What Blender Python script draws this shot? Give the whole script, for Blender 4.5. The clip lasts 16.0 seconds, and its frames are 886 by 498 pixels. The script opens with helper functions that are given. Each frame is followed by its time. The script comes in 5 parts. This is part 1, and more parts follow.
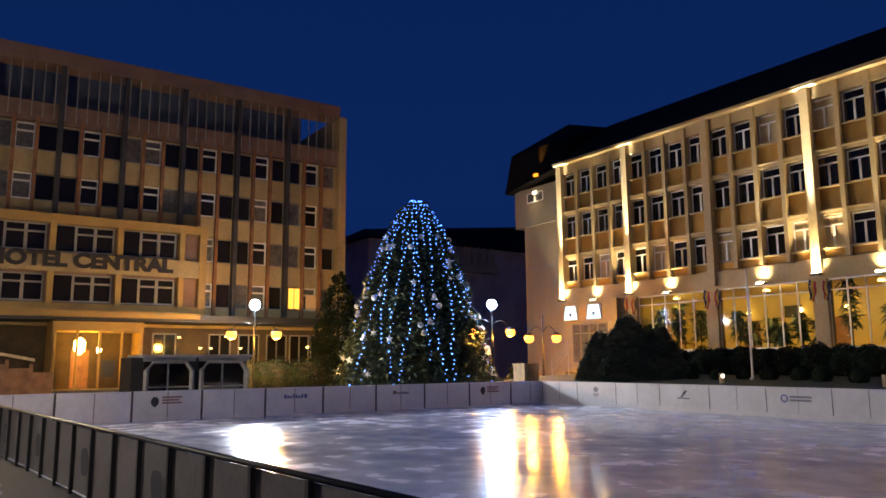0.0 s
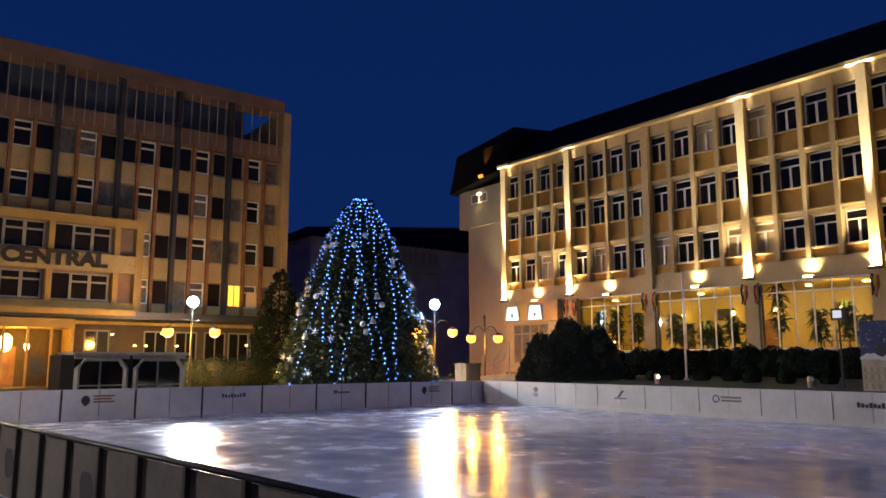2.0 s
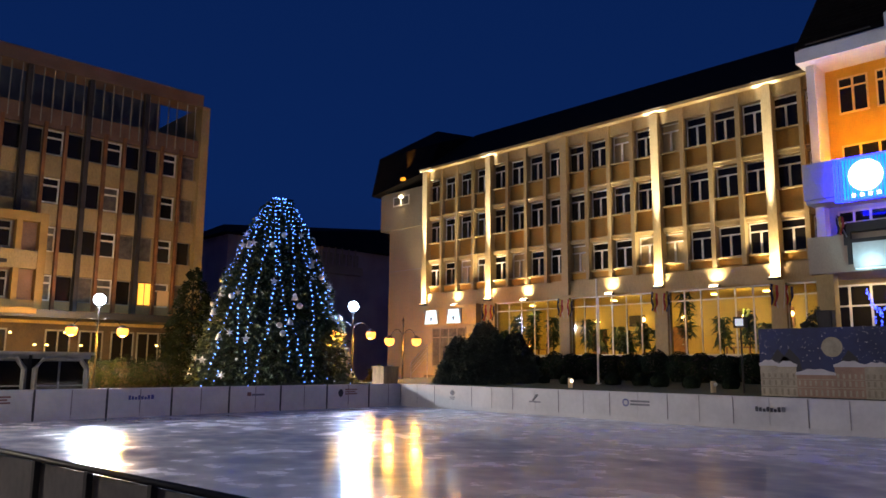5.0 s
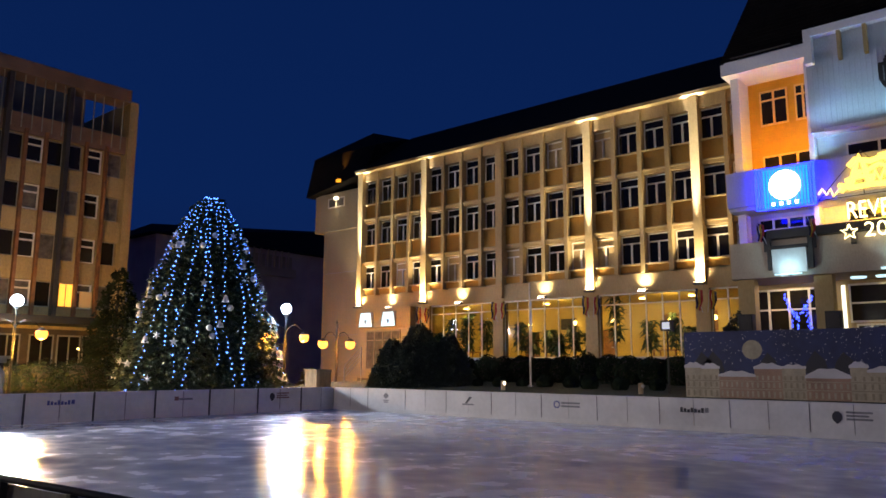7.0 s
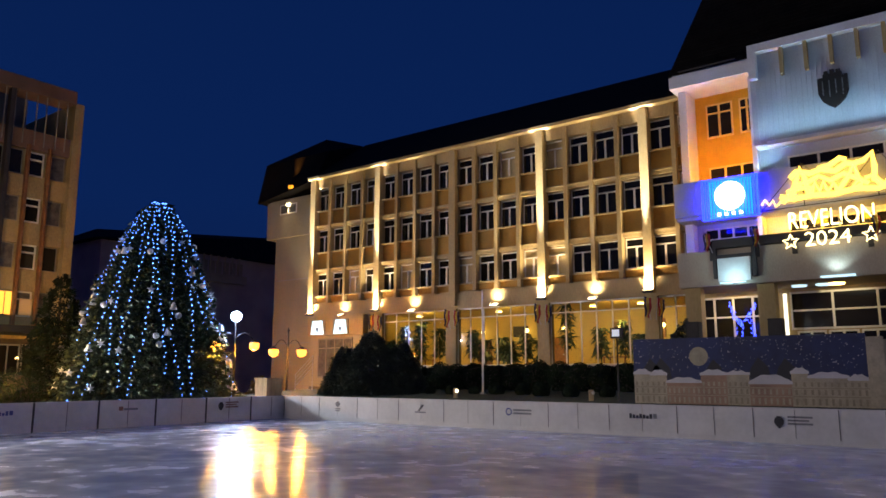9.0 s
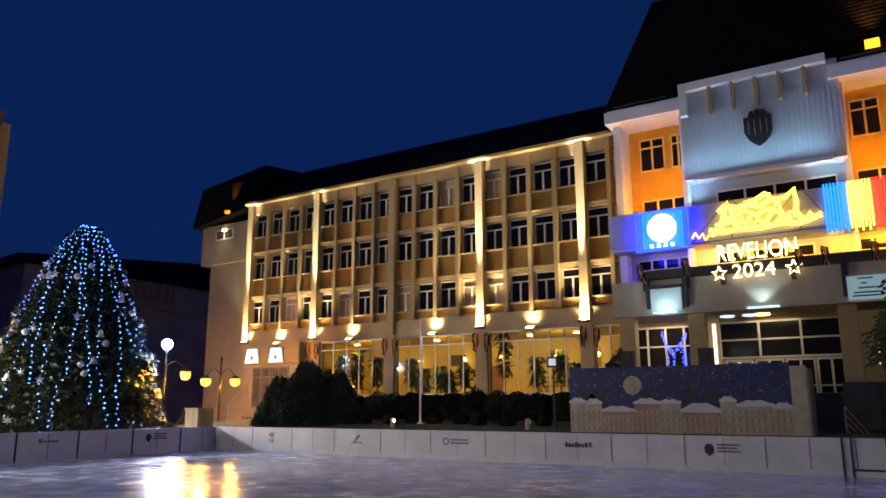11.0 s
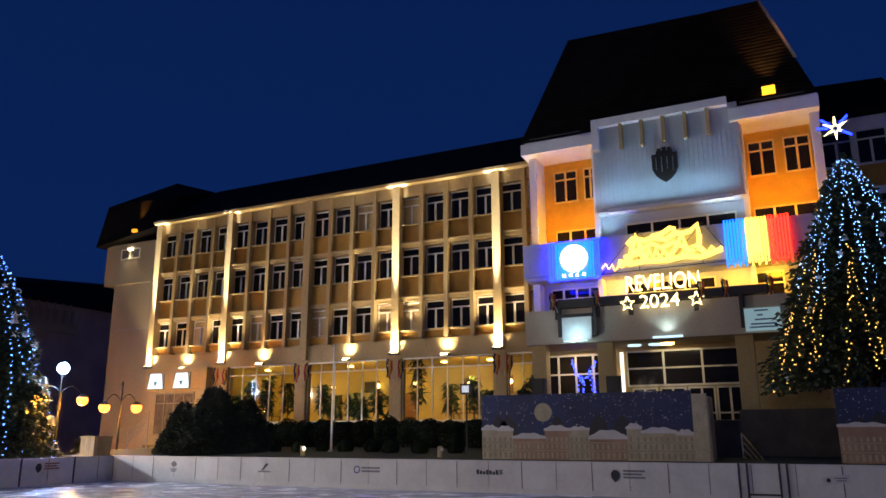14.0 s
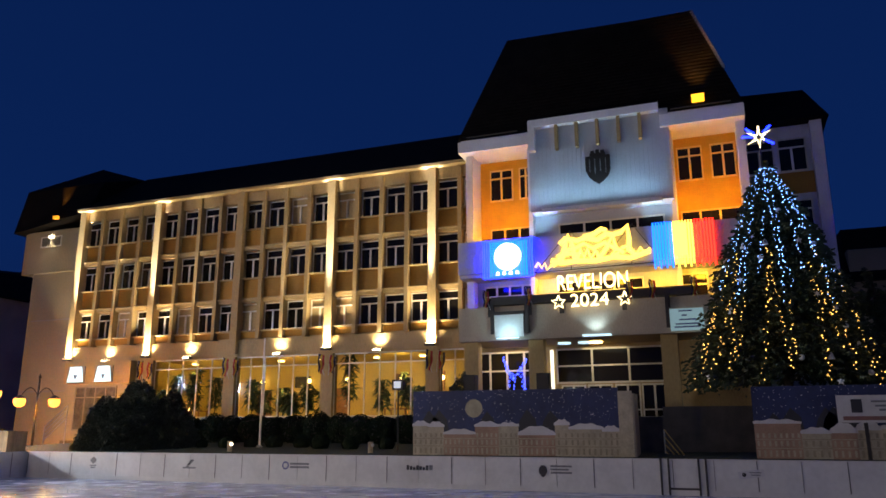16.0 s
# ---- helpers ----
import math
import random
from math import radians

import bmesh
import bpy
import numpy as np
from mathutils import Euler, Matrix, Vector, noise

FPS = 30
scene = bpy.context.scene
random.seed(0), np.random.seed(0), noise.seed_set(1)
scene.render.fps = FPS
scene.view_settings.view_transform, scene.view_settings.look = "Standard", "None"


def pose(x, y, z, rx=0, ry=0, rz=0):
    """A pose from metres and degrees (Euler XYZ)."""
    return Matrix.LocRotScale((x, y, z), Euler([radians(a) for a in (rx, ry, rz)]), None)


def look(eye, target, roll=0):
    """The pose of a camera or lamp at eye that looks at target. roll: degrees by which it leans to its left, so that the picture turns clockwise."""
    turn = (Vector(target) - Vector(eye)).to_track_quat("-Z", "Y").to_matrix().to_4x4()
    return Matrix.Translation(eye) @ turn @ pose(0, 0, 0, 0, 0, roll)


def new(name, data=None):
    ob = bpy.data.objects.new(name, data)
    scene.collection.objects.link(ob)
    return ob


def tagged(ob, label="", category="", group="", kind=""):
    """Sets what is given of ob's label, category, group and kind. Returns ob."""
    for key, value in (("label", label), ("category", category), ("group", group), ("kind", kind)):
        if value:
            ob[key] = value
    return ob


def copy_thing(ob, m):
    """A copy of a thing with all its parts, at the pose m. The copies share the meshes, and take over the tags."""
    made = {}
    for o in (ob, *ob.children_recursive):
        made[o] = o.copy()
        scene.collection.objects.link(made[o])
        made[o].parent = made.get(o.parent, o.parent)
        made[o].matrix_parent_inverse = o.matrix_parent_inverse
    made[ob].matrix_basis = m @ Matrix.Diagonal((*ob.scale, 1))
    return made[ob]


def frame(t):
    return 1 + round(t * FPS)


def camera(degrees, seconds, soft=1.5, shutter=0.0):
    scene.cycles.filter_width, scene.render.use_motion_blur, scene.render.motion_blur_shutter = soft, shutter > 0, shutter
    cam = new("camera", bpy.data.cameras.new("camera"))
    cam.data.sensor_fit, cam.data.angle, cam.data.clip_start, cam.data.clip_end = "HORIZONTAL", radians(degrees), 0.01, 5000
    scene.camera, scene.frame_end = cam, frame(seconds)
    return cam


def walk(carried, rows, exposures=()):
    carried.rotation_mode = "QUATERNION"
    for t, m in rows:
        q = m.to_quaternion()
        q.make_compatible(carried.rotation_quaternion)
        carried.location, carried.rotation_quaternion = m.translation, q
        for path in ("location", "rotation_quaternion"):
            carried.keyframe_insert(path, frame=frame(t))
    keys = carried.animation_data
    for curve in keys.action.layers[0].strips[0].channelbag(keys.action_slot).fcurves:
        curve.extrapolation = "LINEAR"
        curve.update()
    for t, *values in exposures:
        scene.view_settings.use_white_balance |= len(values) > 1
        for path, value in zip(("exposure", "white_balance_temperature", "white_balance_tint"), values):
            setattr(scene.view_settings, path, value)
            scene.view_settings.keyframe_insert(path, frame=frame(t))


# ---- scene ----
cam = camera(61.5, 16.0, soft=1.6)
EYE = (0.0, 0.0, 2.05)
# seconds, yaw, pitch, roll: the camera turns where it stands
ROWS = [
    (0, -33.854, 8.599, 0.414),
    (0.5, -34.742, 8.653, 0.371),
    (1, -35.755, 8.593, 0.348),
    (1.5, -36.887, 8.590, 0.167),
    (2, -38.218, 8.549, 0.051),
    (2.5, -39.406, 8.582, -0.101),
    (3, -40.600, 8.537, -0.190),
    (3.5, -41.529, 8.543, -0.286),
    (4, -42.394, 8.629, -0.327),
    (6.5, -48.061, 8.993, -0.458),
    (7, -49.421, 9.043, -0.293),
    (7.5, -50.602, 9.039, -0.052),
    (8, -51.419, 9.121, 0.041),
    (8.5, -52.279, 9.304, 0.057),
    (9, -53.062, 9.632, -0.012),
    (11.5, -59.098, 12.224, 0.158),
    (12, -60.241, 12.519, 0.053),
    (12.5, -61.228, 12.853, 0.034),
    (13, -62.159, 13.149, 0.151),
    (13.5, -63.258, 13.474, 0.193),
    (14, -64.409, 13.774, 0.266),
    (14.5, -65.481, 13.856, 0.215),
    (15, -66.858, 13.760, 0.203),
    (15.5, -68.396, 13.542, 0.198),
    (16, -69.536, 13.448, 0.141),
]
walk(cam, [(t, pose(*EYE, 90 + pitch, 0, yaw) @ pose(0, 0, 0, 0, 0, -roll)) for t, yaw, pitch, roll in ROWS], [(0, 0.2), (4, 0.08), (9, 0.0), (16, 0.0)])

# ---- light ----
SODIUM, COOL, WARM = (1.0, 0.4, 0.05), (0.62, 0.8, 1.0), (1.0, 0.8, 0.48)
world = bpy.data.worlds.new("dusk")
scene.world = world
world.use_nodes = True
wn = world.node_tree.nodes
wl = world.node_tree.links
wbg = wn["Background"]
wtc = wn.new("ShaderNodeTexCoord")
wsep = wn.new("ShaderNodeSeparateXYZ")
wramp = wn.new("ShaderNodeValToRGB")
wl.new(wtc.outputs["Generated"], wsep.inputs[0])
wl.new(wsep.outputs["Z"], wramp.inputs[0])
wl.new(wramp.outputs[0], wbg.inputs[0])
wr = wramp.color_ramp
wr.elements[0].position, wr.elements[0].color = 0.0, (0.0035, 0.012, 0.066, 1)
wr.elements[1].position, wr.elements[1].color = 0.75, (0.002, 0.012, 0.071, 1)
we = wr.elements.new(0.22)
we.color = (0.0028, 0.0158, 0.088, 1)
wbg.inputs[1].default_value = 1.0


def lamp(name, kind, place, target, power, color, size=0.2, cone=60, blend=0.6):
    d = bpy.data.lights.new(name, kind)
    d.energy, d.color = power, color
    if kind == "SPOT":
        d.spot_size, d.spot_blend, d.shadow_soft_size = radians(cone), blend, size
    elif kind == "AREA":
        d.size = size
    else:
        d.shadow_soft_size = size
    ob = new(name, d)
    ob.matrix_basis = look(place, target)
    return ob


# ---- materials ----
def material(name, color, rough=0.7, metal=0.0, vary=0.15, scale=1.5, fine=25.0, bump=0.15, tint=None, emit=None, strength=0.0, spec=0.5, streak=0.0, pieces=0.0):
    """Base colour varied by a coarse and a fine noise, with fine relief; pieces: variation from object to object."""
    m = bpy.data.materials.new(name)
    m.use_nodes = True
    n, l = m.node_tree.nodes, m.node_tree.links
    b = n["Principled BSDF"]
    b.inputs["Roughness"].default_value, b.inputs["Metallic"].default_value = rough, metal
    b.inputs["Specular IOR Level"].default_value = spec
    if emit:
        b.inputs["Emission Color"].default_value, b.inputs["Emission Strength"].default_value = (*emit, 1), strength
    if vary <= 0:
        b.inputs["Base Color"].default_value = (*color, 1)
        return m
    geo = n.new("ShaderNodeNewGeometry")
    mapping = n.new("ShaderNodeMapping")
    mapping.inputs["Scale"].default_value = (1, 1, 1 - streak)
    l.new(geo.outputs["Position"], mapping.inputs[0])
    a, c = n.new("ShaderNodeTexNoise"), n.new("ShaderNodeTexNoise")
    for node, s, d in ((a, scale, 5), (c, fine, 3)):
        node.inputs["Scale"].default_value, node.inputs["Detail"].default_value = s, d
        l.new(mapping.outputs[0], node.inputs["Vector"])
    mix = n.new("ShaderNodeMix")
    mix.data_type = "FLOAT"
    mix.inputs[0].default_value = 0.35
    l.new(a.outputs[0], mix.inputs[2])
    l.new(c.outputs[0], mix.inputs[3])
    ramp = n.new("ShaderNodeValToRGB")
    dark = tint or tuple(v * (1 - 2.2 * vary) for v in color)
    ramp.color_ramp.elements[0].position, ramp.color_ramp.elements[1].position = 0.33, 0.62
    ramp.color_ramp.elements[0].color = (*[max(0, v) for v in dark], 1)
    ramp.color_ramp.elements[1].color = (*[min(1, v * (1 + 0.35 * vary)) for v in color], 1)
    l.new(mix.outputs[0], ramp.inputs[0])
    out = ramp.outputs[0]
    if pieces:
        info, hsv, mr = n.new("ShaderNodeObjectInfo"), n.new("ShaderNodeHueSaturation"), n.new("ShaderNodeMapRange")
        mr.inputs[3].default_value, mr.inputs[4].default_value = 1 - pieces, 1 + pieces
        l.new(info.outputs["Random"], mr.inputs[0])
        l.new(mr.outputs[0], hsv.inputs["Value"])
        l.new(out, hsv.inputs["Color"])
        out = hsv.outputs[0]
    l.new(out, b.inputs["Base Color"])
    if bump:
        bp = n.new("ShaderNodeBump")
        bp.inputs["Strength"].default_value, bp.inputs["Distance"].default_value = bump, 0.02
        l.new(mix.outputs[0], bp.inputs["Height"])
        l.new(bp.outputs[0], b.inputs["Normal"])
    rr = n.new("ShaderNodeMapRange")
    rr.inputs[3].default_value, rr.inputs[4].default_value = max(0.02, rough - 0.12), min(1, rough + 0.12)
    l.new(a.outputs[0], rr.inputs[0])
    l.new(rr.outputs[0], b.inputs["Roughness"])
    return m


def glow(name, color, strength):
    m = bpy.data.materials.new(name)
    m.use_nodes = True
    b = m.node_tree.nodes["Principled BSDF"]
    b.inputs["Base Color"].default_value = (*[0.5 * v for v in color], 1)
    b.inputs["Emission Color"].default_value, b.inputs["Emission Strength"].default_value = (*color, 1), strength
    return m


def glass(name, color=(0.012, 0.01, 0.008), rough=0.08, alpha=1.0):
    """A window pane: dark and glossy, or clear where alpha is below 1."""
    m = bpy.data.materials.new(name)
    m.use_nodes = True
    n, l = m.node_tree.nodes, m.node_tree.links
    b = n["Principled BSDF"]
    b.inputs["Base Color"].default_value, b.inputs["Roughness"].default_value = (*color, 1), rough
    b.inputs["Specular IOR Level"].default_value = 0.35
    if alpha < 1:
        tr, gl, mx, fr = n.new("ShaderNodeBsdfTransparent"), n.new("ShaderNodeBsdfGlossy"), n.new("ShaderNodeMixShader"), n.new("ShaderNodeFresnel")
        gl.inputs["Roughness"].default_value = rough
        fr.inputs[0].default_value = 1.22
        l.new(fr.outputs[0], mx.inputs[0])
        l.new(tr.outputs[0], mx.inputs[1])
        l.new(gl.outputs[0], mx.inputs[2])
        l.new(mx.outputs[0], n["Material Output"].inputs[0])
    return m


plaster = material("cream_plaster", (0.39, 0.285, 0.135), 0.85, vary=0.14, scale=0.5, fine=14, streak=0.6)
ochre = material("ochre_panel", (0.36, 0.185, 0.02), 0.75, vary=0.14, scale=0.8, fine=18, pieces=0.12)
white_plaster = material("white_plaster", (0.45, 0.47, 0.52), 0.85, vary=0.1, scale=0.7, fine=20, bump=0.3, streak=0.5)
white_paint = material("white_wall_paint", (0.68, 0.68, 0.72), 0.8, vary=0.08, scale=0.7, fine=18, streak=0.5)
balcony_plaster = material("balcony_plaster", (0.44, 0.37, 0.29), 0.85, vary=0.12, scale=0.6, fine=18, streak=0.5)
# pale orange light on the niche window frames, put into their colour
lit_niche_frame = material("orange_lit_frame", (0.75, 0.5, 0.16), 0.5, vary=0.08, scale=4)
side_plaster = material("side_plaster", (0.34, 0.285, 0.19), 0.85, vary=0.12, scale=0.4, fine=14, streak=0.6)
# orange lamp light on the recessed tower wall, put into the plaster colour
orange_lit_plaster = material("orange_lit_plaster", (0.62, 0.34, 0.02), 0.8, vary=0.12, scale=0.8)
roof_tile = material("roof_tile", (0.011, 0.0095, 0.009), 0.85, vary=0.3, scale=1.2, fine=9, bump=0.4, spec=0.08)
frame_white = material("window_frame_white", (0.68, 0.64, 0.55), 0.45, vary=0.08, scale=4)
frame_grey = material("window_frame_grey", (0.24, 0.22, 0.18), 0.5, vary=0.1, scale=4)
dark_pane = glass("dark_pane")
clear_pane = glass("clear_pane", rough=0.03, alpha=0.5)
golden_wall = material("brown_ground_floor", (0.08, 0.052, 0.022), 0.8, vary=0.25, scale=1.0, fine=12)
curtain_pane = material("curtain_behind_pane", (0.11, 0.1, 0.085), 0.35, vary=0.3, scale=2.5, fine=8, bump=0)
hotel_wall = material("hotel_render", (0.37, 0.27, 0.125), 0.85, vary=0.18, scale=0.6, fine=16, streak=0.6)
hotel_brown = material("hotel_brown_band", (0.2, 0.12, 0.085), 0.85, vary=0.18, scale=0.6, fine=16)
fin_rust = material("rust_painted_fin", (0.24, 0.1, 0.035), 0.7, vary=0.25, scale=1.5)
fin_dark = material("dark_metal_fin", (0.035, 0.03, 0.03), 0.6, vary=0.2, scale=1.5)
hotel_trim = material("hotel_orange_trim", (0.36, 0.22, 0.06), 0.75, vary=0.15, scale=0.8)
letter_dark = material("dark_sign_letter", (0.012, 0.009, 0.008), 0.7, vary=0.1)
board_white = material("rink_board_white", (0.66, 0.64, 0.63), 0.42, vary=0.07, scale=1.2, fine=7, bump=0.05, pieces=0.04)
post_grey = material("board_joint_grey", (0.13, 0.12, 0.12), 0.6, vary=0.15)
board_seam = material("board_post_dark", (0.05, 0.045, 0.045), 0.6, vary=0.2)
seam_grey = material("board_seam_grey", (0.28, 0.26, 0.25), 0.6, vary=0.1)
rail_black = material("black_rubber_rail", (0.012, 0.012, 0.014), 0.45, vary=0.2, scale=6)
paving = material("paving", (0.033, 0.032, 0.036), 0.75, vary=0.2, scale=0.8, fine=9, bump=0.3)
snow = material("trodden_snow", (0.13, 0.14, 0.18), 0.7, vary=0.3, scale=3, fine=22, bump=0.8)
lawn = material("lawn", (0.03, 0.045, 0.018), 0.9, vary=0.35, scale=1.5, fine=40, bump=0.8)
needle = material("fir_needles", (0.06, 0.085, 0.04), 0.6, vary=0.3, scale=1.2, fine=10, bump=0)
yew = material("dark_yew_needles", (0.02, 0.028, 0.014), 0.9, vary=0.3, scale=1.2, fine=10, bump=0, spec=0.1)
bush_green = material("grey_green_needles", (0.055, 0.07, 0.045), 0.65, vary=0.3, scale=1.5, fine=12, bump=0)
leaf = material("pot_plant_leaf", (0.05, 0.1, 0.03), 0.5, vary=0.3, scale=3, bump=0)
bark = material("bark", (0.06, 0.045, 0.035), 0.9, vary=0.3, scale=6, bump=0.6)
lamp_iron = material("lamp_post_iron", (0.05, 0.045, 0.04), 0.45, metal=0.6, vary=0.2, scale=5)
steel = material("galvanised_steel", (0.45, 0.46, 0.47), 0.35, metal=0.8, vary=0.1, scale=5)
grey_paint = material("grey_painted_frame", (0.24, 0.25, 0.26), 0.6, vary=0.15, scale=3)
black_plastic = material("black_plastic", (0.015, 0.015, 0.016), 0.5, vary=0.1)
night_print = material("night_sky_print", (0.022, 0.034, 0.115), 0.6, vary=0.2, scale=0.7, fine=4, bump=0)
beige_print = material("beige_house_print", (0.48, 0.41, 0.3), 0.6, vary=0.14, scale=2.5, fine=14, bump=0)
shade_print = material("printed_shade", (0.33, 0.27, 0.19), 0.6, vary=0.12, bump=0)
red_print = material("red_house_print", (0.4, 0.25, 0.18), 0.6, vary=0.15, scale=1.5, bump=0)
snow_print = material("printed_snow", (0.62, 0.6, 0.63), 0.6, vary=0.08, bump=0)
ink_dark = material("dark_print", (0.03, 0.03, 0.04), 0.6, vary=0.1, bump=0)
moon_print = material("printed_moon", (0.42, 0.37, 0.26), 0.6, vary=0.12, scale=4, bump=0)
ink_blue = material("blue_print", (0.08, 0.09, 0.28), 0.5, vary=0.1, bump=0)
ink_red = material("brown_red_print", (0.25, 0.12, 0.1), 0.5, vary=0.1, bump=0)
ink_grey = material("grey_print", (0.2, 0.2, 0.22), 0.5, vary=0.1, bump=0)
flag_red, flag_yellow, flag_blue = (material("flag_" + n, c, 0.8, vary=0.12, scale=6) for n, c in (("red", (0.3, 0.02, 0.02)), ("yellow", (0.42, 0.26, 0.02)), ("blue", (0.01, 0.012, 0.06))))
room_wall = material("warm_room_wall", (0.5, 0.39, 0.13), 0.8, vary=0.08, scale=0.7)
room_wood = material("room_wood", (0.28, 0.13, 0.05), 0.5, vary=0.25, scale=2)
stone = material("granite_cladding", (0.09, 0.075, 0.065), 0.55, vary=0.25, scale=2, fine=30)
fence_grey = material("dirty_fence_panel", (0.12, 0.108, 0.105), 0.5, vary=0.2, scale=2.5, fine=12, bump=0.1)
wood_box = material("pale_wood_box", (0.5, 0.38, 0.22), 0.7, vary=0.2, scale=3, streak=0.8)
roof_slate = material("blue_grey_rooftop_wall", (0.09, 0.11, 0.15), 0.8, vary=0.15, scale=0.6)
far_wall = material("far_wall", (0.36, 0.32, 0.36), 0.9, vary=0.15, scale=0.4)
far_light = material("far_pale_wall", (0.3, 0.27, 0.22), 0.9, vary=0.15, scale=0.4)
glow_sodium = glow("sodium_globe", (1.0, 0.36, 0.05), 3.5)
glow_cool = glow("white_globe", (0.5, 0.74, 1.0), 30)
glow_flood = glow("floodlight_glass", WARM, 10)
glow_warm = glow("warm_room_lamp", (1.0, 0.66, 0.2), 10)
glow_sign = glow("lightbox_front", (0.6, 0.86, 1.0), 1.3)
neon_yellow, neon_blue, neon_white, neon_red, neon_sky = glow("yellow_tube", (1.0, 0.6, 0.08), 3.6), glow("blue_tube", (0.0015, 0.004, 1.0), 55), glow("white_tube", (1.0, 0.82, 0.4), 5), glow("red_tube", (1.0, 0.02, 0.01), 6), glow("sky_tube", (0.01, 0.16, 1.0), 3.6)
bulb_blue, bulb_warm, bulb_white = glow("blue_white_bulb", (0.09, 0.25, 1.0), 5.5), glow("warm_bulb", (1.0, 0.52, 0.1), 4), glow("white_bulb", (0.2, 0.42, 1.0), 6)

# ice: pale, wet and scratched
ice_mat = bpy.data.materials.new("wet_ice")
ice_mat.use_nodes = True
n, l = ice_mat.node_tree.nodes, ice_mat.node_tree.links
b = n["Principled BSDF"]
geo = n.new("ShaderNodeNewGeometry")
big, mid, scr = n.new("ShaderNodeTexNoise"), n.new("ShaderNodeTexNoise"), n.new("ShaderNodeTexNoise")
stretch = n.new("ShaderNodeMapping")
stretch.inputs["Scale"].default_value = (0.8, 0.7, 1)
stretch.inputs["Rotation"].default_value = (0, 0, radians(35))
l.new(geo.outputs["Position"], stretch.inputs[0])
for node, s, d in ((big, 0.35, 4), (mid, 1.6, 6), (scr, 9, 5)):
    node.inputs["Scale"].default_value, node.inputs["Detail"].default_value = s, d
    l.new(stretch.outputs[0], node.inputs["Vector"])
ramp = n.new("ShaderNodeValToRGB")
ramp.color_ramp.elements[0].position, ramp.color_ramp.elements[0].color = 0.38, (0.46, 0.53, 0.7, 1)
ramp.color_ramp.elements[1].position, ramp.color_ramp.elements[1].color = 0.62, (0.84, 0.88, 0.97, 1)
blend_n = n.new("ShaderNodeMix")
blend_n.data_type = "FLOAT"
blend_n.inputs[0].default_value = 0.5
l.new(big.outputs[0], blend_n.inputs[2])
l.new(mid.outputs[0], blend_n.inputs[3])
l.new(blend_n.outputs[0], ramp.inputs[0])
l.new(ramp.outputs[0], b.inputs["Base Color"])
mr = n.new("ShaderNodeMapRange")
mr.inputs[1].default_value, mr.inputs[2].default_value, mr.inputs[3].default_value, mr.inputs[4].default_value = 0.4, 0.6, 0.07, 0.32
l.new(blend_n.outputs[0], mr.inputs[0])
l.new(mr.outputs[0], b.inputs["Roughness"])
hs = n.new("ShaderNodeMath")
hs.operation = "ADD"
l.new(mid.outputs[0], hs.inputs[0])
sm = n.new("ShaderNodeMath")
sm.operation = "MULTIPLY"
sm.inputs[1].default_value = 0.25
l.new(scr.outputs[0], sm.inputs[0])
l.new(sm.outputs[0], hs.inputs[1])
bp = n.new("ShaderNodeBump")
bp.inputs["Strength"].default_value, bp.inputs["Distance"].default_value = 0.18, 0.03
l.new(hs.outputs[0], bp.inputs["Height"])
l.new(bp.outputs[0], b.inputs["Normal"])


# ---- mesh helpers ----
def box(bm, x0, x1, y0, y1, z0, z1):
    vs = [bm.verts.new((x, y, z)) for x in (x0, x1) for y in (y0, y1) for z in (z0, z1)]
    for f in ((0, 1, 3, 2), (4, 6, 7, 5), (0, 4, 5, 1), (2, 3, 7, 6), (0, 2, 6, 4), (1, 5, 7, 3)):
        bm.faces.new([vs[i] for i in f])
    return bm


def boxes(*dims):
    bm = bmesh.new()
    for d in dims:
        box(bm, *d)
    return bm


def poly(bm, pts, faces):
    vs = [bm.verts.new(p) for p in pts]
    for f in faces:
        bm.faces.new([vs[i] for i in f])
    return bm


def lathe(profile, seg=16, bm=None, at=(0, 0, 0)):
    """A solid of revolution round z from (radius, height) pairs."""
    bm = bm or bmesh.new()
    rings = []
    for r, z in profile:
        rings.append([bm.verts.new((at[0] + r * math.cos(2 * math.pi * i / seg), at[1] + r * math.sin(2 * math.pi * i / seg), at[2] + z)) for i in range(seg)])
    for a, c in zip(rings, rings[1:]):
        for i in range(seg):
            bm.faces.new((a[i], a[(i + 1) % seg], c[(i + 1) % seg], c[i]))
    bm.faces.new(rings[0][::-1])
    bm.faces.new(rings[-1])
    return bm


def tube(bm, pts, r, seg=6):
    """A round bar along a line of points."""
    pts = [Vector(p) for p in pts]
    rings = []
    for i, p in enumerate(pts):
        d = (pts[min(i + 1, len(pts) - 1)] - pts[max(i - 1, 0)]).normalized()
        s = d.cross(Vector((0, 0, 1)) if abs(d.z) < 0.9 else Vector((1, 0, 0))).normalized()
        q = d.cross(s)
        rings.append([bm.verts.new(p + r * (math.cos(2 * math.pi * k / seg) * s + math.sin(2 * math.pi * k / seg) * q)) for k in range(seg)])
    for a, c in zip(rings, rings[1:]):
        for k in range(seg):
            bm.faces.new((a[k], a[(k + 1) % seg], c[(k + 1) % seg], c[k]))
    bm.faces.new(rings[0])
    bm.faces.new(rings[-1][::-1])
    return bm


def ball(bm, c, r, seg=8, rings=5, squash=1.0):
    prof = [(max(0.02 * r, r * math.sin(math.pi * i / rings)), -squash * r * math.cos(math.pi * i / rings)) for i in range(rings + 1)]
    return lathe(prof, seg, bm, c)


